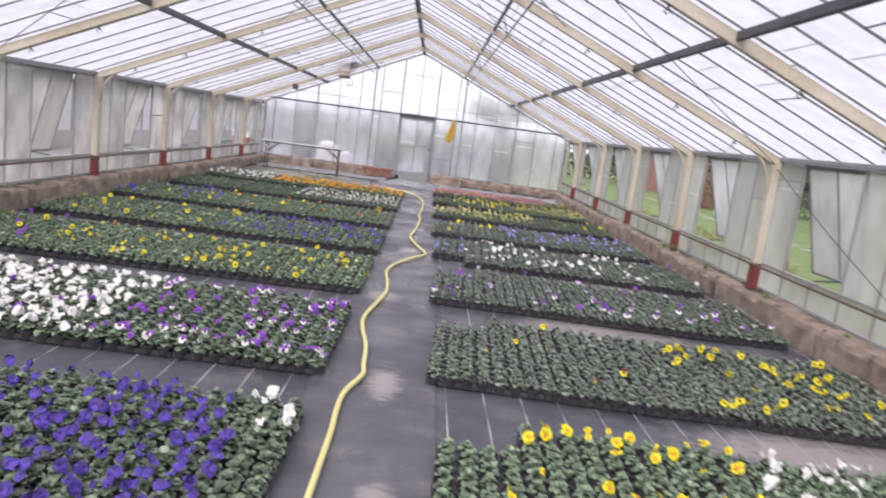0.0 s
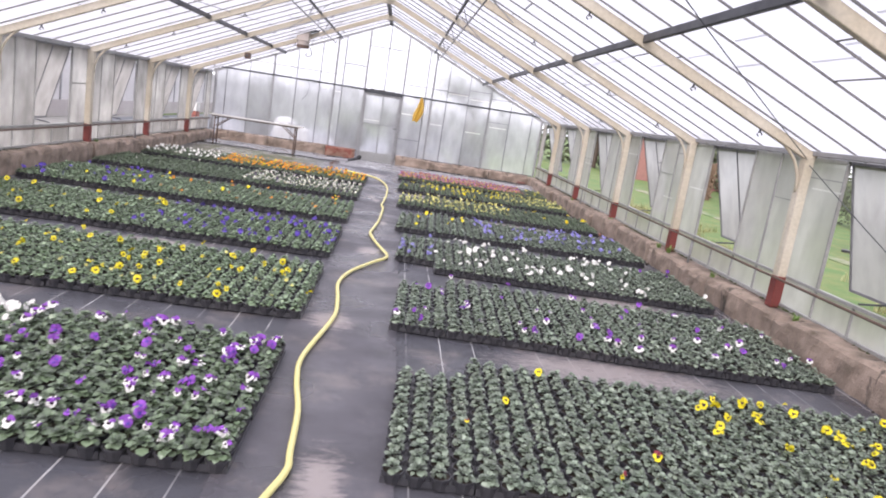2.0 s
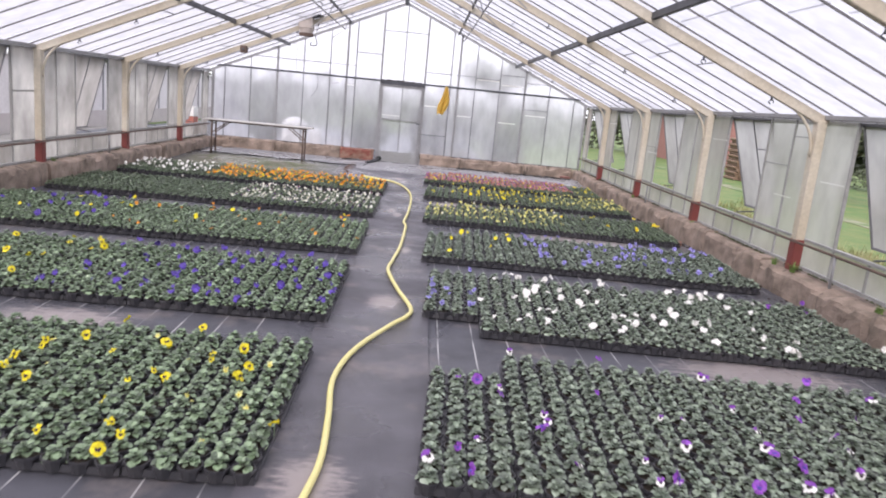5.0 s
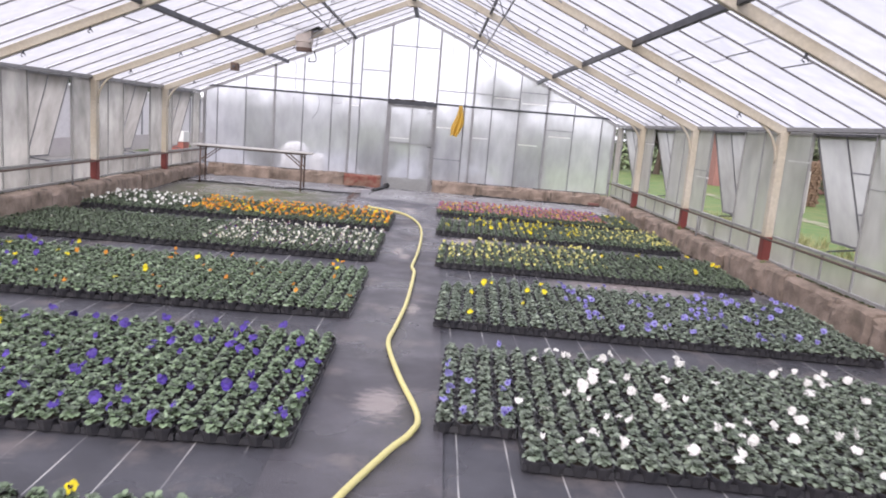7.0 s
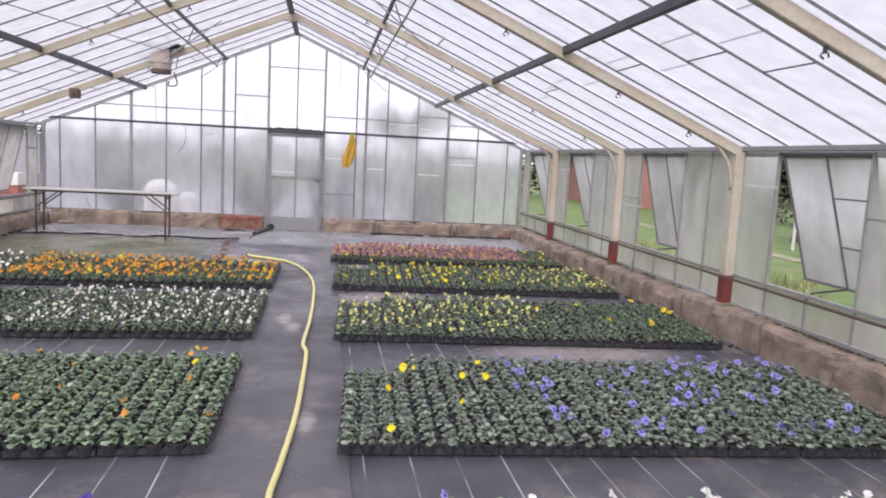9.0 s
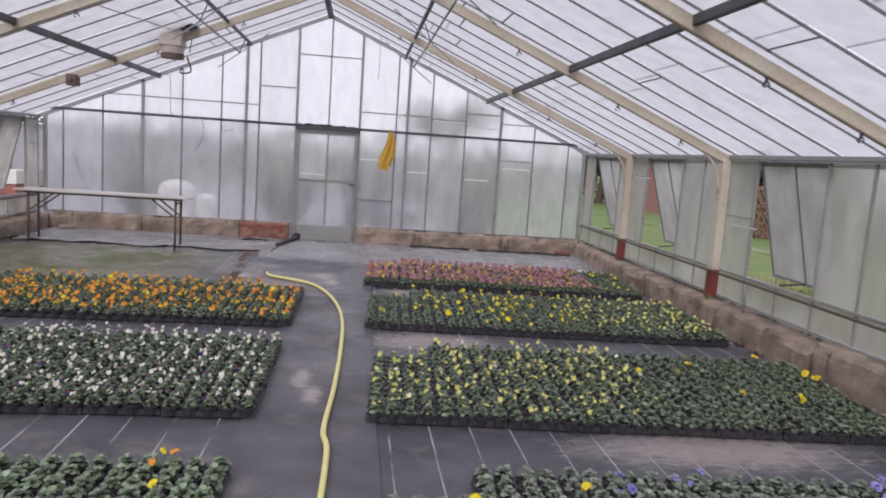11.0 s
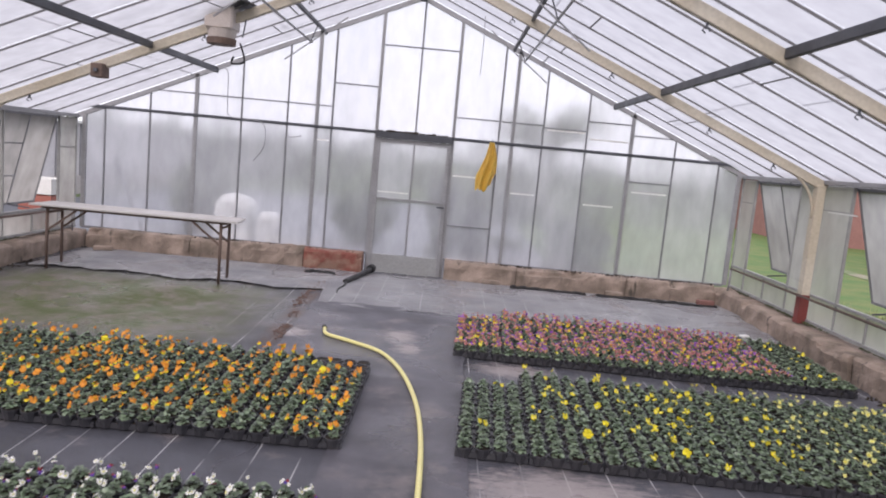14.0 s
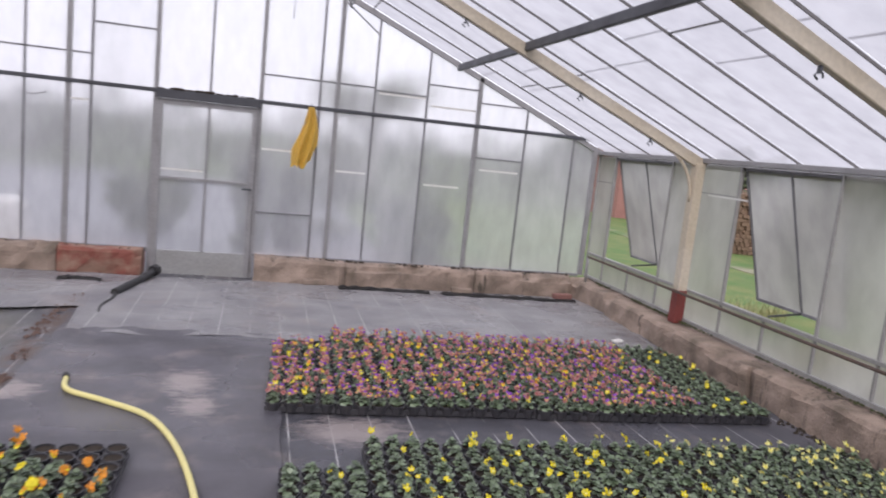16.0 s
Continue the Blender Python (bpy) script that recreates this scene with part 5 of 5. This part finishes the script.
BEDS = [
    # east side
    (XR, 1, 0, "green", lambda u, v: ([("yellow_big", 0.45, 1)] if 0.08 < u < 0.47 and patchy(u, v, 7, -0.25, 1) else [("white_big", 0.35, 2)] if u >= 0.47 else []), "black pot trays of yellow and white pansies on ground cover", False),
    (XR, 1, 1, "grey", lambda u, v: ([("yellow", 0.2, 2)] if 0.55 < u < 0.95 else [("wine", 0.025, 1), ("yellow", 0.012, 1)] if u < 0.5 else []), "pot trays of leafy pansies with a few yellow blooms", False),
    (XR, 1, 2, "grey", lambda u, v: [("purple_white", 0.1 if v < 0.55 else 0.03, 1), ("purple", 0.035 if u < 0.7 else 0.01, 1)], "pot trays of dark pansies with sparse purple and white blooms", False),
    (XR, 1, 3, "grey", lambda u, v: ([("lavender", 0.4, 1)] if u < 0.14 else [("white_big", 0.02, 1), ("white", 0.26 if patchy(u, v, 9, -0.1, 4) else 0.06, 2)] if u < 0.85 else [("purple", 0.05, 1), ("white", 0.04, 1)]), "pot trays of pansies with white blooms and a lavender column", True),
    (XR, 1, 4, "grey", lambda u, v: ([("yellow_plain", 0.06, 1)] if u < 0.3 else [("lavender", (0.5 if patchy(u, v, 8, 0.12, 12) else 0.1), 2)] if u < 0.97 else []), "pot trays of pansies half green, half lavender-blue", False),
    (XR, 1, 5, "deep", lambda u, v: ([("viola_lemon", 0.6, 2), ("viola_white", 0.1, 1)] if u < 0.58 else [("yellow_big", 0.035, 1)]), "pot trays of violas in pale yellow, darker leaves beyond", False),
    (XR, 1, 6, "deep", lambda u, v: ([("viola_yellow", 0.1 if u < 0.12 else 0.34, 2), ("yellow_plain", 0.02, 1)] if u < 0.62 else [("viola_lemon", 0.75, 2)]), "pot trays of small yellow violas on ground cover", False),
    (XR, 1, 7, "deep", lambda u, v: ([("viola_pink", 0.95, 4), ("pink", 0.9, 3), ("gold", 0.34, 1), ("viola_yellow", 0.3, 1)] if u < 0.86 else [("viola_yellow", 0.15, 1)]), "pot trays thick with pink and golden violas", False),
    # west side
    (XL, -1, 0, "lush", lambda u, v: ([("white_big", 0.5, 2)] if u < 0.085 and v > 0.7 else [("blue", 0.7, 2)] if u > 0.04 else []), "lush pot trays of deep violet-blue pansies", False),
    (XL, -1, 1, "lush", lambda u, v: ([("purple_white", 0.27, 2), ("purple", 0.2, 2)] if u < 0.36 else [("white_big", 0.7, 2), ("purple", 0.03, 1)]), "pot trays of purple pansies running into white ones", False),
    (XL, -1, 2, "green", lambda u, v: ([("yellow", 0.2 if patchy(u, v, 8, -0.1, 7) else 0.06, 1), ("viola_lemon", 0.06, 1)] if u < 0.75 else [("purple", 0.08, 1), ("yellow", 0.04, 1)]), "pot trays of pansies dotted with yellow blooms", False),
    (XL, -1, 3, "green", lambda u, v: ([("blue", 0.26, 1)] if u < 0.48 else [("yellow", 0.14, 1)]), "pot trays of violet-blue pansies beside yellow ones", False),
    (XL, -1, 4, "green", lambda u, v: ([("orange", 0.06, 1), ("yellow_plain", 0.03, 1)] if u < 0.62 else [("blue", 0.12, 1), ("yellow_plain", 0.03, 1)]), "pot trays of pansies with sparse orange and blue blooms", False),
    (XL, -1, 5, "deep", lambda u, v: ([("viola_white", 0.85, 2), ("viola_dark", 0.35, 1)] if u < 0.45 else [("viola_white", 0.02, 1)]), "pot trays of small white and purple violas", False),
    (XL, -1, 6, "deep", lambda u, v: ([("orange", 0.46, 2), ("gold", 0.45, 2), ("yellow_plain", 0.015, 1)] if u < 0.68 else [("white", 0.4, 1)]), "pot trays glowing with orange and yellow pansies", False),
]
for k, (x_in, side, row, style, zones, label, back) in enumerate(BEDS):
    flower_bed(x_in, side, (ROW_EAST if side > 0 else ROW_WEST)[row], style, zones, label, back, seed=k, bare_corner=side < 0 and row == 6)

# ---- outside: trees, hedge, brick house, log stack, fence posts ----
def leaf_cloud(blobs, n, size, seed, mat, name, parent=None):
    rng = random.Random(seed)
    verts, faces = [], []
    for _ in range(n):
        c, r = rng.choice(blobs)
        d = Vector((rng.gauss(0, 1), rng.gauss(0, 1), rng.gauss(0, 1))).normalized() * (rng.random() ** 0.4)
        p = Vector(c) + Vector((d.x * r[0], d.y * r[1], d.z * r[2]))
        a = Vector((rng.gauss(0, 1), rng.gauss(0, 1), rng.gauss(0, 1))).normalized() * size * rng.uniform(0.6, 1.4)
        b = a.orthogonal().normalized() * size * rng.uniform(0.4, 0.8)
        o = len(verts)
        verts.extend([tuple(p - a), tuple(p + b), tuple(p + a), tuple(p - b)])
        faces.append((o, o + 1, o + 2, o + 3))
    me = bpy.data.meshes.new(name)
    me.from_pydata(verts, [], faces)
    me.materials.append(mat)
    ob = new(name, me)
    if parent:
        ob.parent = parent
    return ob


def tree(x, y, height, seed, leaves=2600):
    rng = random.Random(seed)
    root = new("tree")
    root.matrix_basis = pose(x, y, -0.03)
    bm = bmesh.new()
    top = height * 0.55
    pts = [(0.05 * math.sin(3 * f), 0.05 * math.cos(4 * f), top * f) for f in [i / 6 for i in range(7)]]
    rings = []
    for (px, py, pz), r in zip(pts, [0.2, 0.16, 0.145, 0.13, 0.115, 0.09, 0.06]):
        rings.append([bm.verts.new((px + r * math.cos(a), py + r * math.sin(a), pz)) for a in [2 * math.pi * k / 9 for k in range(9)]])
    for a, b in zip(rings, rings[1:]):
        for k in range(9):
            bm.faces.new((a[k], a[(k + 1) % 9], b[(k + 1) % 9], b[k])).smooth = True
    part("trunk", bm, M_BARK, root)
    blobs = []
    for i in range(7):
        a = i * 0.9 + rng.random()
        ln = height * rng.uniform(0.2, 0.32)
        st = Vector((0, 0, top * rng.uniform(0.5, 0.98)))
        en = st + Vector((math.cos(a) * ln, math.sin(a) * ln, ln * rng.uniform(0.4, 0.9)))
        bm = bmesh.new()
        tube(bm, [st, (st + en) / 2 + Vector((0, 0, 0.1)), en], 0.04, 6)
        part("limb", bm, M_BARK, root)
        blobs.append((en, (height * 0.14, height * 0.14, height * 0.12)))
        blobs.append(((st + en) / 2 + Vector((0, 0, 0.5)), (height * 0.1, height * 0.1, height * 0.09)))
    leaf_cloud(blobs, leaves, 0.11, seed + 1, M_HEDGE, "crown", root)
    return tagged(root, "bare-stemmed garden tree with a sparse green crown", "tree", "trees in the garden")


for i, (x, y, h) in enumerate(((13.2, 25.6, 3.2), (14.5, 33, 3.4), (12.6, 17.5, 3.1), (12.5, 45, 3.6), (13.8, 10.5, 3.2))):
    tree(x, y, h, 300 + i)
tree(4.2, 43.0, 6.4, 340, 900)


def bush(x, y, rx, ry, h, seed):
    blobs = []
    rng = random.Random(seed)
    for _ in range(6):
        blobs.append(((x + rng.uniform(-0.6, 0.6) * rx, y + rng.uniform(-0.6, 0.6) * ry, h * rng.uniform(0.2, 0.62)), (rx * 0.55, ry * 0.55, h * 0.36)))
    blobs.append(((x, y, 0.12), (rx * 0.5, ry * 0.5, 0.16)))
    ob = leaf_cloud(blobs, 1500, 0.075, seed, M_HEDGE, "shrub")
    return tagged(ob, "loose dark evergreen shrub on the lawn", "shrub", "shrubs beyond the glass")


for i, q in enumerate(((2.75, 26.6, 0.85, 0.7, 1.35), (0.35, 26.4, 0.45, 0.5, 1.75), (-1.2, 28.2, 0.8, 0.7, 1.2), (1.7, 29.5, 1.1, 0.8, 1.9), (1.1, 27.2, 0.35, 0.4, 1.5), (-4.3, 27.6, 0.7, 0.7, 1.5))):
    bush(*q, 400 + i)
hedge = leaf_cloud([((17.5, 4 + 2.0 * k, 0.9), (0.9, 1.4, 1.0)) for k in range(24)], 30000, 0.065, 77, M_HEDGE, "hedge")
tagged(hedge, "long dark clipped hedge beyond the lawn", "hedge", "", "stuff")
hedge2 = leaf_cloud([((-20 + 2.2 * k, 46, 1.2), (1.5, 1.0, 1.5)) for k in range(26)], 14000, 0.14, 78, M_HEDGE, "hedge")
tagged(hedge2, "tall dark hedge closing the garden", "hedge", "", "stuff")

house = new("brick_house")
house.matrix_basis = pose(15.3, 41.0, -0.03)
part("wall", boxed(((-2.2, -2.5, 0), (3.6, 4.0, 2.35))), M_BRICK, house)
bm = boxed(((-2.5, -2.8, 2.35), (3.9, 4.3, 2.47)))
part("roof", bm, M_TILE, house, "dark flat roof slab")
tagged(house, "small red brick outhouse beyond the lawn", "house")

stack = new("log_stack")
stack.matrix_basis = pose(12.0, 30.6, -0.03)
rng = random.Random(5)
log_me = None
for i in range(13):
    for j in range(15):
        if log_me is None:
            bm = bmesh.new()
            bmesh.ops.create_cone(bm, cap_ends=True, segments=9, radius1=0.06, radius2=0.055, depth=0.9, matrix=Matrix.Rotation(math.pi / 2, 4, "X"))
            log_me = mesh_of("log", bm, M_WOOD)
        lg = new("log", log_me)
        lg.parent = stack
        lg.matrix_basis = pose((i + 0.5 * (j % 2)) * 0.115, rng.uniform(-0.05, 0.05), 0.06 + j * 0.1, 0, rng.uniform(0, 360), 0)
tagged(stack, "stacked brown split logs outside the greenhouse", "log stack")
for x, y in ((11.6, 23.6), (11.6, 27.4), (11.6, 19.8), (11.6, 16.0)):
    ps = part("fence_post", boxed(((-0.03, -0.03, 0), (0.03, 0.03, 1.25))), M_BOARD, bevel=0.01)
    ps.matrix_basis = pose(x, y, -0.03)
    tagged(ps, "weathered pale wooden post standing in the lawn", "post", "garden posts")

structure(part("garden_path", boxed(((10.2, -6, -0.03), (10.7, 34, -0.016))), material("grassy_path", (0.22, 0.2, 0.14), 0.9, second=(0.07, 0.13, 0.03), scale=1.3, fine=25, bump=0.9, spread=0.2, amount=0.95)), "narrow half-overgrown path across the lawn", "path")
barrier = new("striped_barrier")
barrier.matrix_basis = pose(12.0, 18.35, -0.03, 0, 0, -35)
part("post", boxed(((-0.025, 0.02, 0), (0.025, 0.06, 1.5))), M_STEEL, barrier)
part("foot", boxed(((-0.3, -0.12, 0), (0.3, 0.2, 0.06))), M_RUBBER, barrier, bevel=0.01)
M_STRIPE = material("red_reflective", (0.5, 0.05, 0.04), 0.45, second=(0.4, 0.05, 0.04), scale=6, fine=60)
for k in range(6):
    part("stripe", boxed(((-0.11, 0.0, 0.72 + k * 0.14), (0.11, 0.02, 0.86 + k * 0.14))), M_WHITE if k % 2 else M_STRIPE, barrier, "white stripe" if k % 2 else "red stripe")
tagged(barrier, "red and white striped barrier board on the lawn", "barrier")

# ---- west side: neighbouring glasshouse, crates ----
nb = new("neighbouring_greenhouse")
nb.matrix_basis = pose(-9.6, 0, -0.03)
part("base_wall", boxed(((-0.1, -6, 0), (0.1, 70, 0.5))), material("pale_render", (0.4, 0.37, 0.36), 0.85, second=(0.28, 0.25, 0.25), scale=1.5, fine=30, bump=0.5), nb)
part("sheeting", boxed(((-0.03, -6, 0.5), (0.03, 70, 1.9))), material("white_sheeting", (0.55, 0.53, 0.53), 0.5, second=(0.4, 0.38, 0.38), scale=1.2, fine=20, bump=0.2), nb, "milky white sheeting")
for k in range(63):
    part("post", boxed(((0.032, -6 + k * 1.2, 0.5), (0.07, -5.95 + k * 1.2, 1.9))), M_STEEL, nb)
part("roof_sheet", boxed(((-3.0, -6, 1.9), (0.15, 70, 1.96))), M_WHITE, nb)
tagged(nb, "neighbouring greenhouse wall in milky sheeting on grey posts", "greenhouse")
crate = new("plant_crate")
crate.matrix_basis = pose(-5.75, 23.85, -0.03)
for z, box_mat in ((0.0, M_ORANGE), (0.26, M_ORANGE), (0.52, M_ORANGE), (0.78, M_WHITE)):
    part("slatted_box", boxed(((-0.25, -0.2, z), (0.25, 0.2, z + 0.03)), ((-0.25, -0.2, z + 0.03), (-0.22, 0.2, z + 0.24)), ((0.22, -0.2, z + 0.03), (0.25, 0.2, z + 0.24)), ((-0.22, -0.2, z + 0.03), (0.22, -0.17, z + 0.24)), ((-0.22, 0.17, z + 0.03), (0.22, 0.2, z + 0.24))), box_mat, crate)
tagged(crate, "stack of dull red and white plastic crates outside", "crate")
sack = bmesh.new()
bmesh.ops.create_icosphere(sack, subdivisions=3, radius=0.5)
for v in sack.verts:
    c = v.co * 2
    squared = [math.copysign(abs(q) ** 0.5, q) * 0.5 for q in c]   # a full bag is boxy with slack corners
    v.co = Vector((squared[0] * 0.95, squared[1] * 0.8, squared[2] * (1.0 if squared[2] < 0 else 1.25)))
roughen(sack, 0.1, 2.6)
roughen(sack, 0.07, 6.0)
sk = part("white_sack", sack, M_WHITE)
sk.matrix_basis = pose(-3.1, 25.3, 0.37) @ Matrix.Diagonal((0.66, 0.75, 0.84, 1))
tagged(sk, "bulging white sack standing outside the end wall", "sack", "white sacks outside")
copy_thing(sk, pose(-2.5, 25.2, 0.3, 0, 0, 8) @ Matrix.Diagonal((0.62, 0.6, 0.68, 1)))
